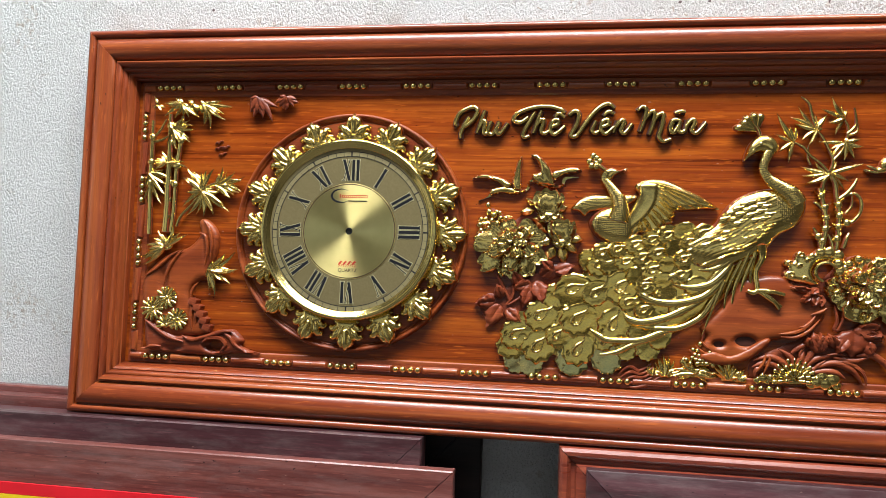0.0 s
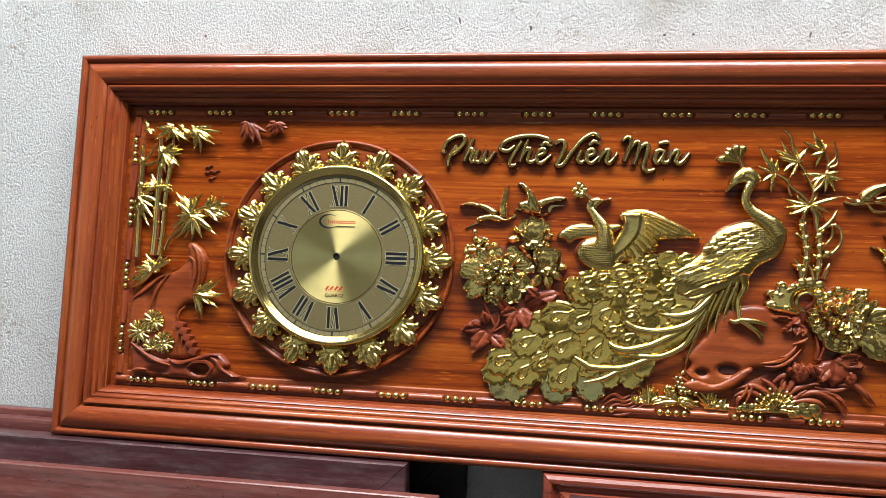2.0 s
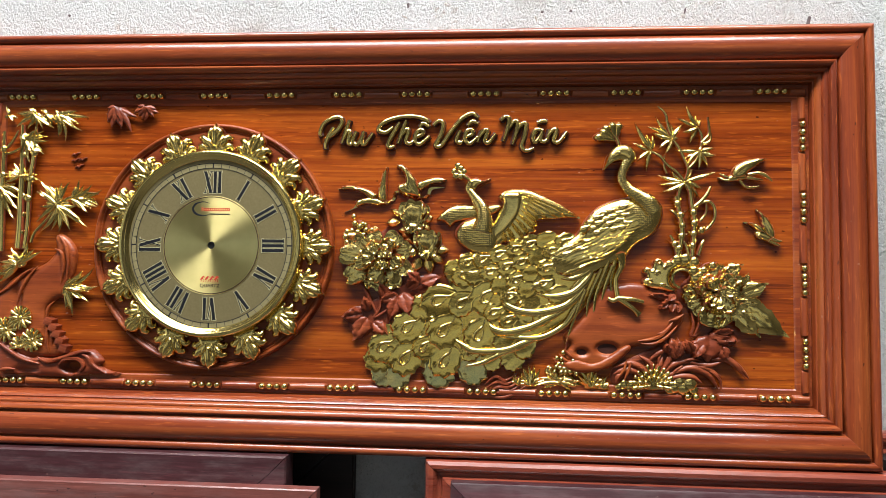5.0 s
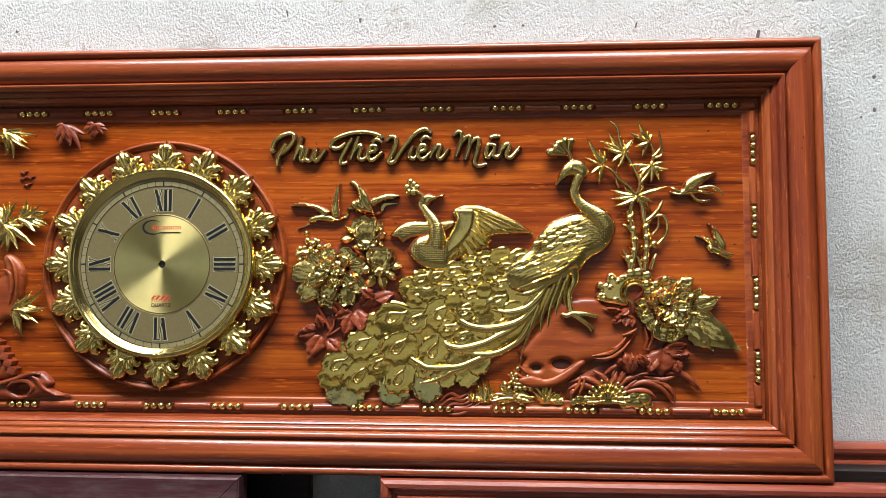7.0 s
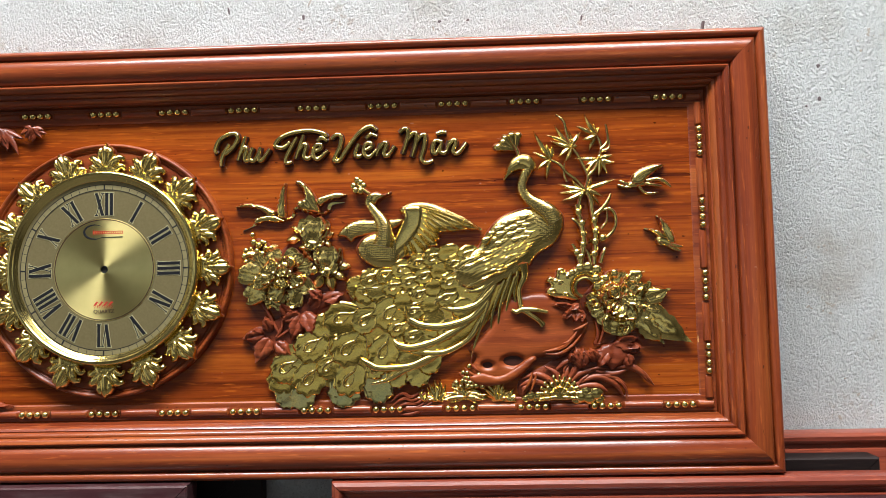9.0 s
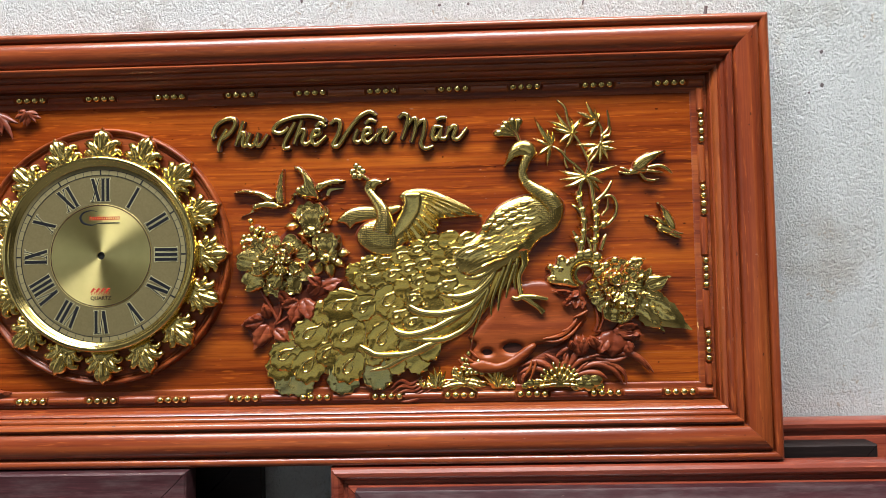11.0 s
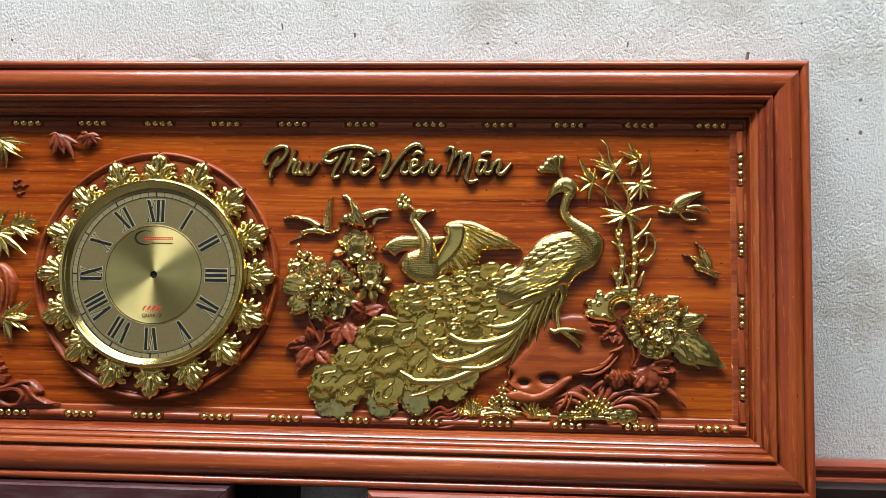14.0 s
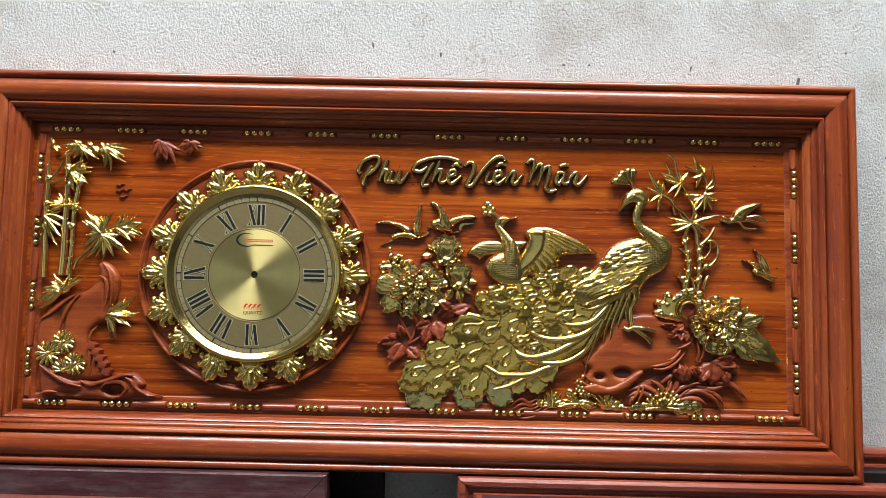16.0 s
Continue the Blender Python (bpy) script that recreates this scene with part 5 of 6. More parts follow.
bloom(bm, 47.4, 26.6, [(270, 5.6, 6.0), (224, 4.7, 4.6), (185, 4.8, 3.6), (139, 4.4, 3.6), (90, 4.6, 4.0), (43, 4.7, 3.8), (2, 5.3, 3.8), (317, 5.4, 4.4)], 0.6, rnd, 3, 0.68)
part("flower", bm, gold_leaf, peo, "", 50)
for x, z in [(44.1, 29.8), (45.6, 29.8), (47.0, 30.6), (45.1, 29.1), (44.4, 28.7), (45.4, 28.4)]:
    balls("floret", [(x, z, rnd.uniform(1.3, 1.7), rnd.uniform(0.5, 0.8))], gold_leaf, peo, 0.5)
for p, q, w in [((51.3, 26.2), (55.4, 27.9), 3.2), ((49.1, 29.5), (51.7, 30.8), 2.4), ((51.0, 24.5), (58.1, 20.0), 4.6), ((50.7, 23.6), (54.1, 19.8), 3.4), ((51.3, 25.5), (54.8, 24.5), 3.0), ((48.7, 23.1), (47.8, 20.8), 2.6), ((44.0, 25.5), (42.3, 26.2), 2.4), ((51.6, 27.7), (52.6, 29.5), 2.0)]:
    bm = bmesh.new()
    lobed(bm, *p, math.degrees(math.atan2(q[1] - p[1], q[0] - p[0])), math.hypot(q[0] - p[0], q[1] - p[1]) * 1.03, w, 0.75, 0.6, rnd)
    part("leaf", bm, gold_leaf, peo, "", 50)

low = relief("red_foliage", [(35.7, 16.4), (37.3, 17.3), (39.0, 18.0), (40.3, 19.3), (43.0, 18.5), (45.3, 19.5), (48.2, 20.6), (50.5, 20.2), (50.9, 18.7), (48.9, 17.5), (49.0, 15.8), (46.4, 14.8), (44.4, 14.1), (41.1, 12.9), (38.1, 12.4), (36.4, 12.9), (33.8, 11.7), (31.7, 12.0), (31.7, 14.0), (33.3, 15.2)], 0.35, 1.0, wood_carved, clock, label="dark red carved wooden foliage and grass")
for p, q, w in [((46.6, 19.7), (46.2, 15.7), 5.4), ((45.4, 18.8), (44.1, 16.1), 2.6), ((48.3, 18.2), (49.0, 15.8), 2.4), ((41.6, 16.0), (40.6, 19.4), 2.4), ((41.8, 16.1), (41.8, 19.1), 2.0), ((40.2, 16.9), (39.8, 18.6), 1.4), ((46.5, 19.6), (51.2, 19.0), 2.3), ((47.1, 19.9), (50.3, 20.6), 2.0), ((47.7, 19.1), (50.7, 18.2), 1.6), ((44.0, 16.9), (42.9, 19.1), 2.0), ((43.2, 17.5), (42.3, 18.8), 1.5), ((41.0, 25.3), (38.5, 23.4), 1.9), ((41.3, 25.0), (40.4, 23.0), 2.0), ((40.7, 25.4), (37.4, 26.2), 1.1), ((41.5, 25.9), (39.8, 25.0), 1.3), ((41.8, 25.0), (41.8, 22.8), 1.4)]:
    bm = bmesh.new()
    lobed(bm, *p, math.degrees(math.atan2(q[1] - p[1], q[0] - p[0])), math.hypot(q[0] - p[0], q[1] - p[1]), w, 0.75, 0.75, rnd)
    part("leaf", bm, wood_carved, low, "", 50)
for pts in [[(49.2, 16.0), (50.7, 15.4), (51.7, 14.3), (52.5, 13.2)], [(44.6, 19.7), (43.7, 19.7), (44.2, 21.2), (43.8, 23.6)], [(44.3, 19.7), (45.1, 21.6), (44.8, 23.1)], [(45.8, 14.4), (47.3, 13.8), (48.2, 12.6), (48.3, 11.2)], [(42.5, 14.9), (41.4, 14.1), (40.5, 12.9)], [(39.9, 15.0), (40.2, 16.0), (40.9, 16.6)], [(39.3, 14.1), (38.8, 15.7), (39.5, 16.9)], [(42.7, 15.7), (44.2, 16.0), (45.5, 15.7)]]:
    strand("stem", pts, [0.8] * len(pts), [0.16] + [0.26] * (len(pts) - 2) + [0.1], wood_carved, low, 1, 6)
for pts in ([(40.4, 13.4), (43.7, 14.6), (46.4, 13.6), (47.9, 11.4)], [(40.1, 12.8), (42.4, 13.3), (44.1, 13.1), (45.4, 12.3)], [(42.4, 14.5), (45.7, 14.7), (48.3, 13.4)], [(47.0, 15.9), (49.0, 16.1), (50.6, 15.2), (52.0, 13.3)], [(39.8, 13.9), (41.4, 15.2), (44.0, 15.7)], [(38.1, 13.4), (37.6, 15.1), (35.7, 16.4)], [(38.4, 13.8), (39.1, 15.2), (39.5, 16.3)],
            [(39.1, 13.8), (40.4, 15.6), (41.0, 17.0)], [(37.4, 13.0), (36.4, 14.3), (34.4, 15.1), (32.0, 14.4)], [(36.4, 12.9), (35.1, 13.9), (33.4, 14.0), (31.9, 13.4)], [(32.4, 12.0), (32.7, 13.1), (34.1, 13.3)], [(37.7, 15.8), (39.0, 16.9), (41.0, 17.6)], [(43.7, 15.5), (46.4, 15.0), (49.0, 15.8)]):
    n = len(pts)
    strand("grass_blade", pts, [0.7] * n, [0.25] + [0.48] * (n - 2) + [0.08], wood_carved, low, 0.9, 6)

# bamboo on the far side
bam = strand("bamboo_stand", [(41.8, 32.0), (42.5, 35.5), (42.2, 38.6), (41.6, 41.6)], (0.7, 0.8, 0.8, 0.7), [0.5, 0.42, 0.4, 0.35], gold_leaf, clock, 1, 8)
tagged(bam, "gilded carved bamboo with pointed leaves")
for pts, r in (([(44.0, 32.1), (44.3, 34.9), (44.4, 37.9), (44.0, 40.5), (43.8, 42.4), (43.1, 43.9)], 0.42), ([(41.9, 40.8), (42.2, 42.7), (43.0, 43.9)], 0.36), ([(41.8, 32.0), (41.4, 34.0), (40.7, 35.4)], 0.36), ([(45.0, 32.3), (45.5, 33.8), (45.9, 34.7)], 0.4),
               ([(42.3, 37.8), (41.5, 38.9), (40.7, 39.4)], 0.3), ([(44.2, 39.8), (45.4, 40.7), (46.4, 41.9), (47.0, 43.2)], 0.36), ([(45.6, 40.6), (46.8, 40.8), (47.6, 39.7), (47.5, 38.0), (46.5, 36.6), (45.1, 35.7)], 0.26), ([(45.3, 37.7), (46.2, 38.9), (46.3, 40.6)], 0.24),
               ([(43.0, 43.9), (41.7, 45.5), (40.2, 46.7), (39.2, 48.0), (37.7, 48.9)], 0.26), ([(43.1, 44.3), (43.5, 46.0), (42.8, 47.9), (41.9, 49.7), (41.1, 50.8)], 0.26), ([(43.5, 46.0), (44.7, 47.3), (45.3, 48.8), (45.7, 50.4), (45.6, 51.5), (45.1, 52.6)], 0.26),
               ([(41.1, 50.8), (40.4, 53.0), (40.0, 54.9), (38.8, 56.1)], 0.24), ([(45.6, 50.2), (46.8, 51.6), (46.6, 54.3)], 0.3), ([(45.7, 50.0), (46.9, 50.4), (47.1, 51.8)], 0.22), ([(40.2, 45.3), (39.8, 46.4), (39.9, 48.4)], 0.2), ([(43.6, 32.0), (43.2, 33.7), (42.8, 34.4)], 0.3)):
    n = len(pts)
    strand("stalk", pts, [0.7] * n, [r] * (n - 1) + [r * 0.5], gold_leaf, bam, 1, 7)
for x, z in [(42.0, 33.3), (42.4, 35.2), (42.5, 36.9), (42.3, 38.6), (41.8, 40.4), (44.1, 33.7), (44.3, 35.6), (44.4, 37.3), (44.3, 39.0), (41.4, 34.0), (45.5, 36.2)]:
    balls("node", [(x, z, 0.8, 0.62)], gold_leaf, bam, 0.8)
    for a in (40, 140):
        bm = bmesh.new()
        leaf(bm, x, z, a + rnd.uniform(-15, 15), rnd.uniform(1.0, 1.7), 0.5, 0.75, 0.3, rnd.uniform(-20, 20), 0.0, 5, 0.4)
        part("shoot", bm, gold_leaf, bam, "", 60)


def cluster(root_ob, centre, tips, w, mat, h0=0.75, dense=False, H=0.2):
    """Leaves from one centre to each tip."""
    for k, q in enumerate(tips):
        bm = bmesh.new()
        L = math.hypot(q[0] - centre[0], q[1] - centre[1])
        b = rnd.uniform(-24, 24)
        leaf(bm, *centre, math.degrees(math.atan2(q[1] - centre[1], q[0] - centre[0])) - b / 2, L * 1.06, w * rnd.uniform(0.66, 0.9), h0 + rnd.uniform(-0.1, 0.25), H, b * 1.8, rnd.uniform(-0.3, 0.1), 7, 0.42)
        part("leaf", bm, mat, root_ob, "", 60)
    for q in tips + tips[::2] if dense else ():
        L = math.hypot(q[0] - centre[0], q[1] - centre[1]) * rnd.uniform(0.6, 0.9)
        bm = bmesh.new()
        leaf(bm, *centre, math.degrees(math.atan2(q[1] - centre[1], q[0] - centre[0])) + rnd.uniform(10, 20) * rnd.choice((-1, 1)), L, w * rnd.uniform(0.6, 0.85), h0 + rnd.uniform(-0.3, 0.45), H, rnd.uniform(-18, 18), rnd.uniform(-0.3, 0.1), 6, 0.4)
        part("leaf", bm, mat, root_ob, "", 60)


cluster(bam, (43.0, 43.9), [(38.9, 44.6), (39.0, 43.3), (39.8, 41.8), (41.8, 42.5), (44.5, 41.5), (45.7, 41.9), (45.8, 43.1), (47.6, 45.4), (44.4, 45.8), (40.7, 45.3)], 1.0, gold_leaf)
cluster(bam, (45.3, 48.8), [(41.5, 48.9), (43.0, 46.8), (43.9, 46.4), (45.6, 46.0), (46.9, 46.6), (47.7, 47.8), (47.5, 49.5), (45.6, 49.7), (43.0, 47.9)], 0.95, gold_leaf)
cluster(bam, (41.1, 50.8), [(37.7, 53.3), (38.3, 54.2), (41.1, 53.9), (37.9, 51.6), (38.8, 49.5), (40.3, 48.2), (42.3, 53.2), (42.1, 51.1)], 0.9, gold_leaf)
cluster(bam, (45.1, 52.6), [(42.1, 54.3), (42.9, 55.7), (44.6, 54.7), (43.4, 51.9), (43.7, 50.2), (45.6, 54.0), (42.9, 51.7)], 0.9, gold_leaf)
cluster(bam, (37.7, 48.9), [(35.1, 53.2), (34.9, 50.1), (35.4, 47.5), (36.8, 45.7), (37.1, 51.4), (38.4, 51.0)], 0.9, gold_leaf)

# ---- gilded plants along the foot ----
foot = relief("berry_plant", [(19.7, 11.3), (19.9, 11.9), (21.4, 12.6), (21.1, 13.7), (22.0, 14.5), (23.1, 13.0), (24.9, 13.3), (26.3, 12.1), (26.6, 11.2)], 0.45, 0.8, gold_leaf, clock, label="gilded carved berries and leaves", rim=wood_carved)
for x, z in [(24.0, 16.6), (23.0, 15.7), (23.7, 15.6), (23.3, 14.9), (22.9, 14.4), (23.9, 14.8), (23.5, 14.2), (24.1, 14.0), (25.5, 15.3), (25.3, 14.6), (26.0, 14.6), (24.6, 14.2), (24.4, 13.5), (25.1, 13.6), (25.7, 13.9), (26.0, 13.4), (23.7, 13.5), (22.0, 14.1), (22.6, 13.5)]:
    balls("berry", [(x, z, 0.85, rnd.uniform(0.36, 0.48))], gold_bezel, foot)
cluster(foot, (23.4, 11.9), [(21.4, 13.5), (20.5, 12.6), (19.9, 11.5), (22.3, 14.5), (22.0, 12.8), (26.6, 12.0), (25.5, 12.6), (24.3, 13.0), (26.0, 11.2)], 0.95, gold_leaf, 0.6, True, 0.14)
strand("stem", [(24.0, 16.2), (24.4, 17.4), (24.7, 19.1), (25.1, 20.6)], (0.7, 0.7, 0.8, 0.9), [0.12] * 4, wood_carved, foot, 1, 5)
for name_x, tips in (((18.8, 11.2), [(18.9, 14.3), (17.9, 13.6), (19.8, 14.0), (20.3, 13.2), (17.4, 13.0), (20.0, 12.4), (17.7, 12.1)]), ((16.9, 11.2), [(16.1, 12.3), (16.3, 13.0), (17.2, 12.4), (18.0, 12.0)]),
                     ((28.4, 11.1), [(28.4, 14.4), (27.1, 14.0), (29.3, 13.4), (26.6, 13.0), (29.9, 12.5), (27.2, 11.9), (29.4, 11.8)]), ((30.3, 11.0), [(30.6, 13.1), (29.9, 12.5), (30.9, 12.0), (29.5, 11.8)])):
    fern = relief("small_fern", [(name_x[0] - 1.1, name_x[1]), (name_x[0], name_x[1] + 1.4), (name_x[0] + 1.1, name_x[1]), (name_x[0], name_x[1] - 0.3)], 0.5, 0.6, gold_leaf, clock, label="small gilded carved fern")
    cluster(fern, name_x, [(name_x[0] + 1.25 * (x - name_x[0]), name_x[1] + 1.15 * (z - name_x[1])) for x, z in tips], 0.75, gold_leaf, 0.5, True, 0.14)
mum = relief("chrysanthemum", [(35.6, 11.0), (36.0, 12.8), (36.9, 13.8), (38.1, 14.2), (39.5, 13.6), (40.2, 12.3), (40.3, 11.0)], 0.5, 1.0, gold_leaf, clock, label="gilded carved chrysanthemum", rim=wood_carved)
cx_, cz_ = (38.0, 11.8)
for ring, (R, cnt, h) in enumerate(((3.0, 13, 0.75), (2.2, 10, 1.05), (1.3, 7, 1.3))):
    for k in range(cnt):
        a = radians(-10 + 200 * k / (cnt - 1))
        bm = bmesh.new()
        tube(bm, [(cx_ + 0.4 * R * math.cos(a), cz_ + 0.4 * R * math.sin(a), h), (cx_ + R * math.cos(a), cz_ + R * math.sin(a), h)], [0.2, 0.36], 7)
        ball(bm, cx_ + R * math.cos(a), cz_ + R * math.sin(a), h, 0.37, 1, 7)
        part("petal", bm, gold_leaf, mum, "", 60)
for (x, z), r in (((33.5, 11.8), 0.85), ((32.7, 11.4), 0.6), ((34.6, 11.8), 0.7), ((34.2, 11.3), 0.5), ((35.4, 11.4), 0.55), ((42.1, 12.4), 1.1), ((43.6, 12.1), 1.25),
                  ((41.3, 11.6), 1.1), ((42.6, 11.5), 1.2), ((44.2, 11.2), 0.8), ((40.6, 11.1), 0.8)):
    bm = bmesh.new()
    ball(bm, x, z, 0.5, r, 0.6, 10)
    part("pebble", bm, gold_leaf, clock, "small gilded carved pebble")

# ---- rock and bamboo beside the clock ----
left_rock = relief("carved_rock", [(-71.5, 23.9), (-70.9, 25.0), (-68.8, 27.1), (-66.3, 28.6), (-64.0, 29.3), (-62.4, 30.3), (-61.1, 32.2), (-61.5, 34.2), (-60.5, 34.8), (-59.2, 34.1), (-58.0, 32.6), (-57.6, 31.1), (-58.0, 28.2), (-58.7, 26.5), (-59.5, 24.3), (-61.0, 23.7), (-62.3, 22.1), (-62.2, 20.4), (-61.5, 20.3), (-61.0, 19.5), (-60.2, 19.1), (-60.0, 18.1), (-58.8, 17.2), (-59.0, 16.2), (-58.2, 15.5), (-58.6, 14.4), (-62.9, 13.9), (-66.5, 14.0), (-69.8, 16.5), (-71.3, 18.6), (-71.7, 21.3)], 1.1, 1.5, wood_rock, clock,
                   hollows([((-67.5, 23.5), 0.9, 2.6, 0.5), ((-59.6, 29.5), 0.5, 2.6, 0.4)]), label="carved wooden rock with a stepped edge", step=0.35)
for pts in ([(-64.0, 29.2), (-65.6, 27.3), (-66.7, 25.2), (-67.4, 22.5)], [(-61.1, 32.3), (-59.8, 31.5), (-59.4, 29.2), (-59.8, 26.5)], [(-60.5, 34.5), (-59.2, 32.9), (-58.6, 30.2), (-58.8, 27.2)], [(-64.6, 29.0), (-66.4, 27.9), (-68.7, 25.8), (-71.2, 24.2)], [(-62.2, 20.4), (-61.8, 19.1), (-61.8, 17.1), (-61.3, 14.8)], [(-61.4, 19.6), (-60.9, 17.8), (-60.9, 16.1)], [(-60.8, 23.4), (-61.8, 22.2), (-62.0, 20.4)]):
    n = len(pts)
    strand("ridge", pts, [1.15] * n, [0.08] + [0.32] * (n - 2) + [0.08], wood_rock, left_rock, 1, 6)
for x, z in [(-61.5, 20.0), (-60.7, 19.0), (-60.0, 17.9), (-59.4, 16.8), (-58.7, 15.6)]:
    bm = bmesh.new()
    box(bm, -0.0075, 0.0065, -0.012, 0.012, -0.0062, 0.0062, 0.0015)
    kn = part("step_block", bm, wood_carved, left_rock, "", 30)
    kn.matrix_basis = Matrix.Translation(V(x, z, 0.4)) @ pose(0, 0, 0, 0, 18, 0)
base = relief("carved_root", [(-70.8, 16.9), (-69.5, 16.7), (-67.6, 15.4), (-65.0, 14.2), (-62.9, 14.2), (-61.1, 13.9), (-59.4, 14.4), (-58.0, 14.9), (-55.5, 15.4), (-53.8, 15.3), (-52.1, 13.6), (-52.7, 12.8), (-50.8, 11.9), (-49.1, 11.6), (-50.1, 11.2), (-53.5, 11.4), (-55.6, 10.9), (-59.1, 10.7), (-64.4, 10.9), (-68.0, 11.0), (-70.3, 11.8)], 1.3, 1.3, wood_carved, clock,
              hollows([((-57.4, 12.6), 1.7, 1.1, 1.5), ((-65.2, 11.9), 2.2, 0.7, 0.5)]), label="gnarled carved wooden root along the border", step=0.35)
for pts in ([(-63.2, 14.1), (-61.4, 13.4), (-58.6, 14.1), (-55.5, 15.1), (-53.8, 15.1)], [(-55.9, 15.0), (-54.2, 14.1), (-53.3, 12.9), (-51.5, 11.8)], [(-70.4, 16.6), (-68.7, 15.4), (-65.7, 13.7), (-62.8, 13.0)], [(-59.4, 12.9), (-58.3, 13.8), (-56.1, 13.9), (-55.0, 12.8), (-56.0, 11.6)], [(-70.2, 11.5), (-68.8, 12.0), (-67.0, 12.0)]):
    n = len(pts)
    strand("ridge", pts, [1.4] * n, [0.1] + [0.35] * (n - 2) + [0.1], wood_carved, base, 1, 6)

bam = strand("bamboo_stand", [(-67.8, 32.3), (-67.6, 36.3), (-67.6, 41.1), (-67.6, 46.6), (-67.9, 53.5)], (0.8, 0.9, 1.0, 1.0, 0.9), [0.7, 0.66, 0.6, 0.5, 0.4], gold_leaf, clock, 0.9, 8)
tagged(bam, "tall gilded carved bamboo with clustered leaves")
for pts, r in (([(-66.8, 32.3), (-66.4, 36.4), (-66.3, 43.2), (-65.7, 49.0), (-65.6, 53.2)], 0.42), ([(-70.9, 31.8), (-71.0, 36.3), (-71.2, 41.0), (-71.2, 45.9), (-71.3, 52.4)], 0.5), ([(-71.0, 49.3), (-69.8, 50.7), (-68.8, 52.6)], 0.25), ([(-71.5, 48.5), (-69.7, 48.8), (-68.1, 49.7)], 0.25),
               ([(-65.7, 33.3), (-65.1, 35.0), (-63.5, 36.8), (-61.5, 38.9)], 0.25), ([(-60.4, 40.4), (-58.6, 41.1), (-56.2, 41.7), (-54.0, 41.7)], 0.3)):
    n = len(pts)
    strand("stalk", pts, [0.75] * n, [r] * (n - 1) + [r * 0.6], gold_leaf, bam, 1, 7)
for x, z in [(-67.6, 35.0), (-67.5, 38.0), (-67.4, 41.1), (-67.5, 44.5), (-67.6, 48.3), (-67.8, 51.4), (-71.2, 41.0), (-71.2, 44.8), (-71.2, 49.3), (-66.4, 40.8), (-66.1, 44.2), (-65.6, 48.7)]:
    balls("node", [(x, z, 0.9, 0.72)], gold_leaf, bam, 0.7)
E_ = (-65.7, 55.3)
cluster(bam, E_, [(-69.1, 53.7), (-68.4, 54.6), (-68.8, 55.2), (-67.2, 53.0), (-66.3, 53.5), (-65.4, 53.2), (-64.1, 53.4), (-62.6, 52.7), (-63.5, 54.2), (-64.2, 54.9), (-67.3, 56.6), (-66.2, 56.3)], 1.0, gold_leaf, 1.0, True)
cluster(bam, (-61.5, 55.3), [(-56.1, 54.7), (-57.7, 53.7), (-57.7, 51.9), (-59.3, 51.2), (-61.0, 51.6), (-61.2, 52.9), (-62.9, 54.1), (-62.5, 56.0), (-59.2, 55.3)], 1.05, gold_leaf, 1.0, True)
cluster(bam, (-63.5, 55.3), [(-64.7, 56.3), (-63.7, 53.7), (-62.5, 53.5), (-64.5, 53.9), (-62.0, 54.6)], 0.9, gold_leaf, 1.0, True)
cluster(bam, (-70.7, 55.2), [(-71.4, 56.8), (-71.0, 56.8), (-71.3, 54.7), (-69.7, 54.2), (-69.2, 54.9)], 0.8, gold_leaf)
cluster(bam, (-67.2, 50.9), [(-63.6, 52.2), (-63.2, 50.5), (-64.2, 48.5), (-65.4, 49.2), (-67.0, 47.1), (-67.6, 47.6), (-68.0, 52.5), (-65.6, 53.0), (-64.4, 51.4)], 0.9, gold_leaf, 1.0, True)
cluster(bam, (-68.1, 44.5), [(-71.3, 45.3), (-69.1, 46.7), (-68.5, 45.7), (-64.3, 44.5), (-65.0, 45.3), (-70.8, 43.8), (-66.0, 43.9)], 0.9, gold_leaf, 1.0, True)
cluster(bam, (-71.3, 42.8), [(-67.0, 42.3), (-68.2, 40.4), (-68.6, 38.4), (-69.9, 37.1), (-71.0, 39.2), (-71.5, 38.0), (-68.7, 43.2), (-71.3, 41.0), (-70.3, 40.0)], 1.0, gold_leaf, 1.0, True)
cluster(bam, (-61.0, 39.7), [(-64.0, 43.4), (-64.6, 41.7), (-63.9, 39.7), (-64.9, 37.6), (-62.7, 34.9), (-61.3, 35.5), (-60.0, 35.4), (-58.8, 35.7), (-56.3, 36.0), (-56.9, 37.6), (-57.8, 39.0), (-62.2, 43.4), (-60.9, 43.3), (-59.7, 43.7), (-59.7, 40.9)], 1.15, gold_leaf, 1.0, True)
cluster(bam, (-58.3, 40.8), [(-57.0, 43.7), (-54.8, 42.6), (-53.2, 41.5), (-53.8, 40.6), (-54.3, 39.5), (-55.8, 38.5), (-57.5, 39.6), (-55.8, 42.0)], 1.0, gold_leaf, 1.0, True)
cluster(bam, (-67.6, 29.4), [(-71.1, 30.4), (-69.0, 32.3), (-68.3, 32.1), (-65.6, 32.9), (-63.7, 32.0), (-66.1, 29.6), (-71.3, 28.6), (-71.6, 27.9), (-71.7, 26.9), (-70.9, 25.9), (-69.5, 31.5)], 1.1, gold_leaf, 1.1, True)
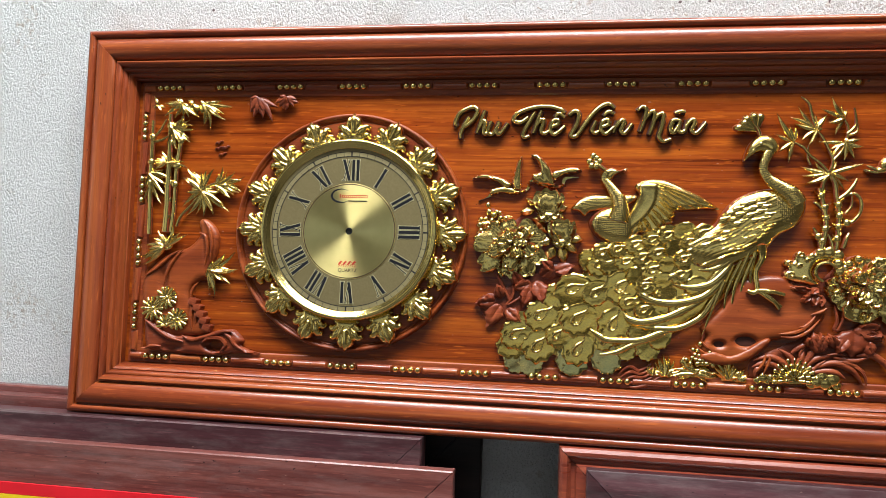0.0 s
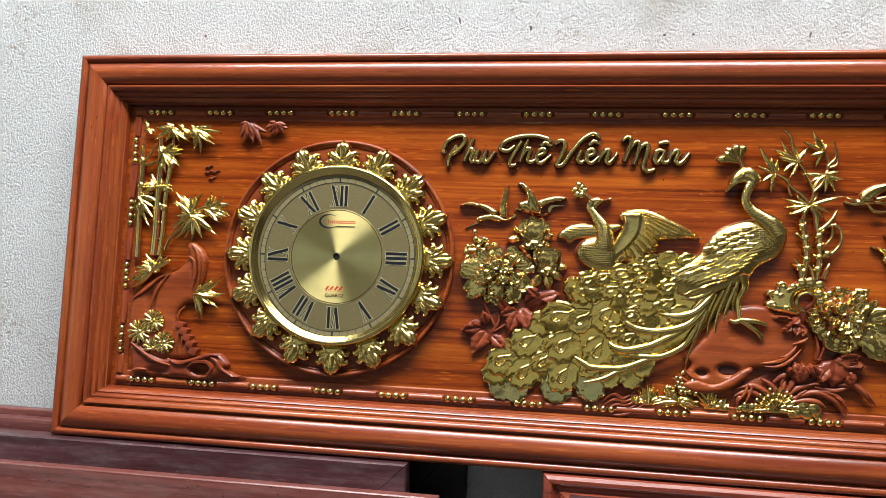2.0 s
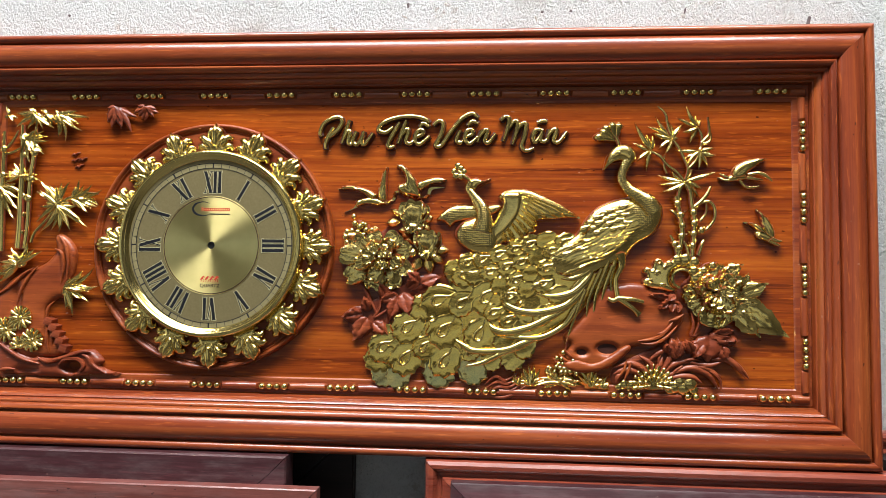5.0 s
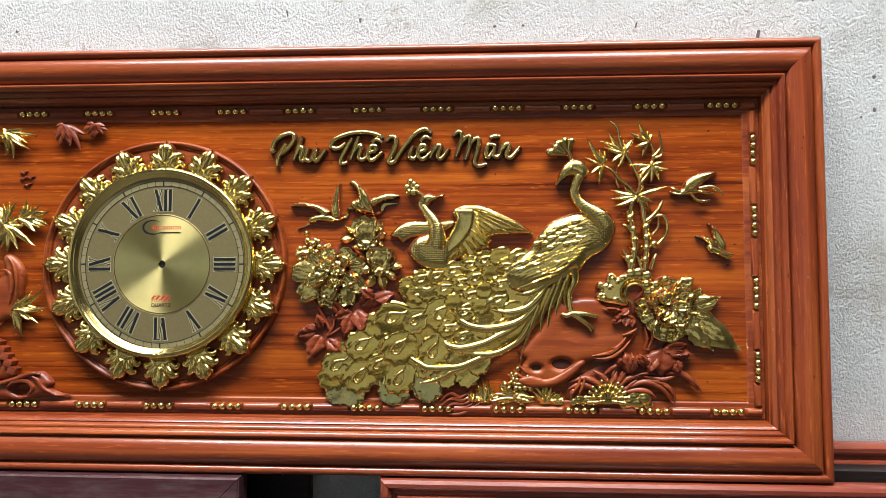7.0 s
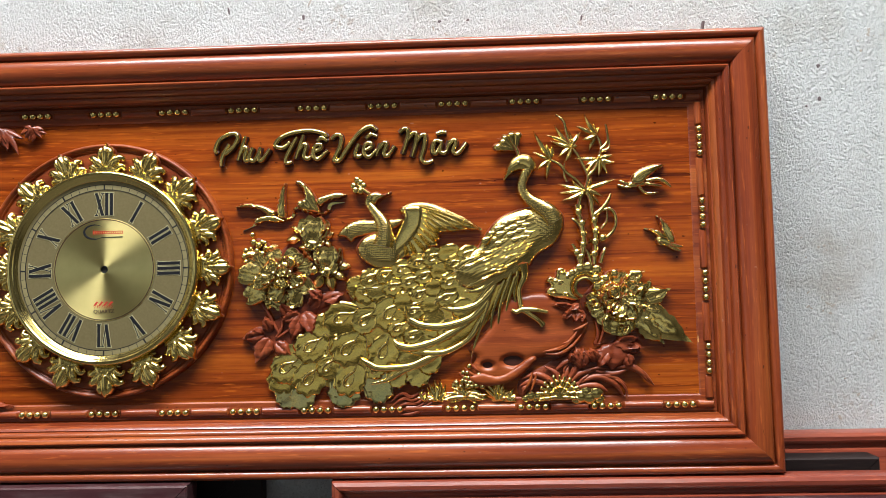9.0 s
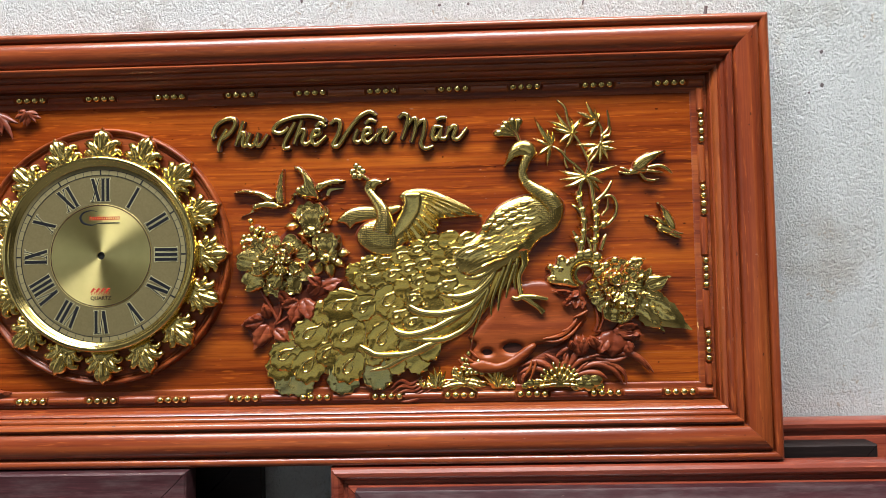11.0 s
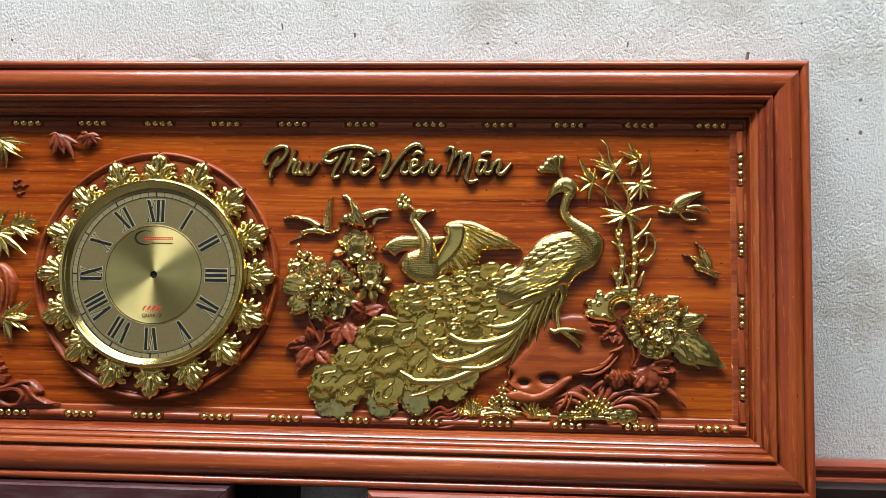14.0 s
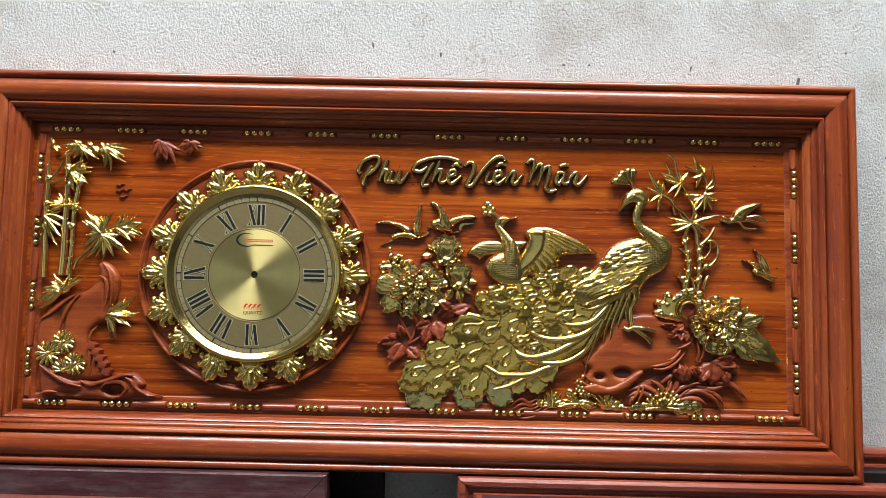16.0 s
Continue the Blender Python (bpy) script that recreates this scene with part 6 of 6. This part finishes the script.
cluster(bam, (-59.2, 25.7), [(-56.0, 28.2), (-54.0, 28.0), (-54.5, 26.3), (-53.8, 25.2), (-54.9, 23.8), (-56.4, 23.9), (-57.3, 21.5), (-58.5, 22.5), (-59.3, 24.5), (-58.3, 27.2), (-57.0, 26.4)], 1.1, gold_leaf, 1.0, True)
for c, R, a0, a1 in (((-66.5, 20.6), 2.0, 0, 330), ((-69.1, 18.6), 2.1, 0, 330), ((-64.3, 16.9), 1.95, 0, 330), ((-66.3, 15.7), 1.9, 0, 190)):
    bm = bmesh.new()
    ball(bm, *c, 1.25, 0.42, 0.7, 8)
    fl = part("daisy", bm, gold_leaf, clock, "gilded carved daisy with thin petals")
    cnt = 12 if a1 > 300 else 8
    for k in range(cnt):
        a = radians(a0 + (a1 - a0) * k / (cnt - 1))
        strand("petal", [(c[0] + r * math.cos(a), c[1] + r * math.sin(a)) for r in (0.3, R * 0.6, R)], (1.2, 1.35, 1.2), [0.14, 0.3, 0.36], gold_leaf, fl, 0.9, 8)

red = relief("red_leaf_tuft", [(-53.3, 56.0), (-52.8, 56.6), (-50.7, 56.7), (-49.6, 56.0), (-50.6, 55.3), (-52.8, 55.3)], 0.6, 0.8, wood_carved, clock, label="dark red carved tuft of leaves")
cluster(red, (-51.4, 56.5), [(-53.2, 55.3), (-52.9, 54.1), (-52.2, 53.4), (-51.6, 53.1), (-50.9, 53.1), (-50.0, 53.1), (-49.5, 53.8), (-48.4, 52.8)], 1.45, wood_carved, 0.9, True)
cluster(red, (-46.2, 56.5), [(-48.2, 55.7), (-47.4, 55.0), (-46.7, 54.5), (-45.9, 54.3), (-44.8, 55.0), (-44.2, 55.3)], 1.3, wood_carved, 0.9, True)
for x, z in [(-58.7, 48.5), (-58.7, 47.5), (-57.4, 47.6), (-58.0, 46.4)]:
    bm = bmesh.new()
    tube(bm, [(x - 0.8, z - 0.15, 0.1), (x - 0.3, z + 0.12, 0.2), (x, z - 0.05, 0.2), (x + 0.35, z + 0.3, 0.2), (x + 0.8, z + 0.35, 0.1)], [0.05, 0.18, 0.22, 0.16, 0.05], 6)
    part("tiny_bird", bm, wood_carved, clock, "tiny red carved bird")

# ---- the stacked frames that carry the panel ----


def mitred_frame(name, label, x0, x1, y0, y1, ztop, mat, w=0.09, rounded=False, infill=None, group="stacked frames against the wall"):
    """An unfinished wooden frame on edge: mitred rails and stiles round a thin board, standing on the floor."""
    zb = -(BASE - max(y0, y1) * math.sin(radians(LEAN)) * 1.0) / math.cos(radians(LEAN)) + 0.002
    r = root(name, label, "wooden frame", group)
    sides = (("top_rail", ((x0, ztop), (x1, ztop), (x1 - w, ztop - w), (x0 + w, ztop - w))), ("bottom_rail", ((x0, zb), (x1, zb), (x1 - w, zb + w), (x0 + w, zb + w))),
             ("stile", ((x0, zb), (x0, ztop), (x0 + w, ztop - w), (x0 + w, zb + w))), ("stile", ((x1, zb), (x1, ztop), (x1 - w, ztop - w), (x1 - w, zb + w))))
    for nm, quad in sides:
        bm = bmesh.new()
        cx, cz = sum(p[0] for p in quad) / 4, sum(p[1] for p in quad) / 4
        q = [(x + (0.0006 if x < cx else -0.0006) * (nm != "stile"), z + (0.0006 if z < cz else -0.0006) * (nm == "stile")) for x, z in quad]
        if rounded:
            # a half-round nosing along the outer edge, then a raised flat
            o = [(0.0, 1.0), (0.0, 0.35), (0.02, 0.12), (0.07, 0.0), (0.13, 0.02), (0.18, 0.2), (0.2, 0.32), (0.26, 0.32), (0.28, 0.12), (0.34, 0.06), (1.0, 0.06), (1.0, 1.0)]
        else:
            o = [(0.0, 1.0), (0.0, 0.08), (0.02, 0.0), (0.98, 0.0), (1.0, 0.03), (1.0, 1.0)]
        (ax, az), (bx, bz), (cx2, cz2), (dx, dz) = q
        loops = [[bm.verts.new((ax + (dx - ax) * t, y0 + (y1 - y0) * e, az + (dz - az) * t)), bm.verts.new((bx + (cx2 - bx) * t, y0 + (y1 - y0) * e, bz + (cz2 - bz) * t))] for t, e in o]
        for a, b in zip(loops, loops[1:] + loops[:1]):
            bm.faces.new((a[0], a[1], b[1], b[0]))
        bm.faces.new([a[0] for a in loops])
        bm.faces.new([a[1] for a in loops])
        part(nm, bm, mat, r, "", 35)
    bm = bmesh.new()
    m = (y0 + y1) / 2
    box(bm, x0 + w - 0.004, x1 - w + 0.004, m - 0.003, m + 0.003, zb + w - 0.004, ztop - w + 0.004)
    part("board", bm, infill or mat, r)
    return r


mitred_frame("stacked_frame", "dusty dark purple-brown mitred wooden frame under the clock", -1.45, -0.192, -0.022, 0.019, -0.0015, timber_dark, 0.13)
mitred_frame("stacked_frame", "worn reddish-brown mitred wooden frame with nail holes", -1.50, -0.136, -0.044, -0.0235, -0.044, timber_red, 0.10)
mitred_frame("stacked_frame", "brown wooden frame wedged behind the clock", -1.55, -0.26, 0.042, 0.068, 0.014, timber_red, 0.10)
# Shade of the gap behind the clock, put into this frame's colour.
mitred_frame("stacked_frame", "wooden frame against the wall, coloured black for the gap's shade", -0.58, -0.104, 0.071, 0.095, 0.026, timber_shade, 0.10)
mitred_frame("stacked_frame", "reddish-brown wooden frame against the wall", -1.60, -0.60, 0.071, 0.095, 0.026, timber_red, 0.10)
mitred_frame("stacked_frame", "varnished brown moulded frame under the clock", 0.025, 1.45, -0.012, 0.017, -0.0015, timber_finished, 0.10, True)
mitred_frame("stacked_frame", "dusty dark board frame leaning in front", 0.067, 1.50, -0.034, -0.014, -0.029, timber_dark, 0.12)
# The front face lies in shade; the whole frame is coloured black for it.
mitred_frame("stacked_frame", "short frame with a cut end behind the clock, coloured black for shade", 0.15, 0.875, 0.042, 0.078, 0.011, timber_shade, 0.10)
mitred_frame("stacked_frame", "dark red glossy moulded frame against the wall", 0.12, 1.50, 0.081, 0.108, 0.042, timber_finished, 0.10, True)
sign = root("sign_board", "red and yellow painted sheet leaning in front", "sign")
bm = bmesh.new()
box(bm, -1.3, -0.28, -0.0515, -0.0475, -0.1345, -0.1155)
part("red_band", bm, sign_red, sign)
bm = bmesh.new()
box(bm, -1.3, -0.28, -0.0515, -0.0475, -1.10, -0.135)
part("yellow_field", bm, sign_yellow, sign)

# ---- chips and stains on the wall ----
rnd = random.Random(21)


def wall_chip(x, z, w, h, turn=0.0, mat=chip_dark):
    bm = bmesh.new()
    ring = [bm.verts.new((w * rnd.uniform(0.6, 1.1) * math.cos(a), -0.0003, h * rnd.uniform(0.6, 1.1) * math.sin(a))) for a in (6.283 * k / 9 for k in range(9))]
    top = bm.verts.new((0, -min(0.002, 0.35 * min(w, h)), 0))
    for k in range(9):
        bm.faces.new((ring[k], ring[(k + 1) % 9], top))
    low = [bm.verts.new((v.co.x * 1.1, 0.002, v.co.z * 1.1)) for v in ring]
    for k in range(9):
        bm.faces.new((ring[k], low[k], low[(k + 1) % 9], ring[(k + 1) % 9]))
    ob = tagged(link("wall_chip", bm, mat), "small dark chip in the rough white wall" if mat is chip_dark else "pale brown scuff on the rough white wall", "chip", "chips in the wall")
    ob.matrix_world = pose(x, WALL_Y, z, 0, turn, 0)


def on_wall(x, zl):
    """A place seen beside the panel, carried back onto the wall."""
    a, p = PANEL @ Vector((0.22, -1.03, 0.29)), PANEL @ Vector((x, 0.042, zl))
    return a + (p - a) * ((WALL_Y - a.y) / (p.y - a.y))


SPOTS = [(0.437, 0.724, 0.0028, 0.008, 10), (0.812, 0.632, 0.004, 0.005, 0), (0.811, 0.578, 0.0045, 0.006, 20), (0.790, 0.567, 0.003, 0.003, 0), (0.252, 0.728, 0.004, 0.003, 0), (0.205, 0.727, 0.004, 0.004, 0),
         (-0.02, 0.742, 0.004, 0.006, 0), (-0.62, 0.735, 0.004, 0.004, 0), (0.78, 0.70, 0.002, 0.002, 0), (0.72, 0.76, 0.003, 0.003, 0),
         (-0.145, 0.757, 0.0025, 0.009, -8), (-0.025, 0.722, 0.010, 0.002, 28), (-0.05, 0.700, 0.008, 0.002, -30), (-0.01, 0.765, 0.002, 0.012, 30), (0.195, 0.716, 0.002, 0.008, -15), (0.215, 0.705, 0.006, 0.002, 40)]
for k, (x, zl, w, h, tr) in enumerate(SPOTS):
    w, h = w * 0.75, h * 0.75
    p = on_wall(x, zl)
    wall_chip(p.x, p.z, w, h, tr, chip_dark if k < 11 else chip_pale)
# scuffed patches: loose flecks of brown grime round a few centres
for x, z, spread, count in (((-0.049, 1.918, 0.035, 16), (0.605, 1.914, 0.04, 14), (0.836, 1.451, 0.025, 9), (0.836, 1.359, 0.03, 12), (0.905, 1.796, 0.05, 8), (0.893, 1.204, 0.06, 7))):
    for k in range(count):
        r = spread * abs(rnd.gauss(0, 0.6))
        a = rnd.uniform(0, 6.283)
        size = rnd.uniform(0.0008, 0.0028)
        wall_chip(x + 1.3 * r * math.cos(a), z + r * math.sin(a), size * rnd.uniform(0.8, 2.2), size, rnd.uniform(-60, 60), chip_pale)
bm = bmesh.new()
bmesh.ops.create_cone(bm, cap_ends=True, segments=10, radius1=0.0028, radius2=0.0024, depth=0.012, matrix=pose(0, -0.006, 0, 12, 6, 0))
nail = tagged(link("wall_nail", bm, chip_dark), "small dark nail in the wall above the panel", "nail")
p = on_wall(0.630, 0.704)
nail.matrix_world = pose(p.x, WALL_Y, p.z)
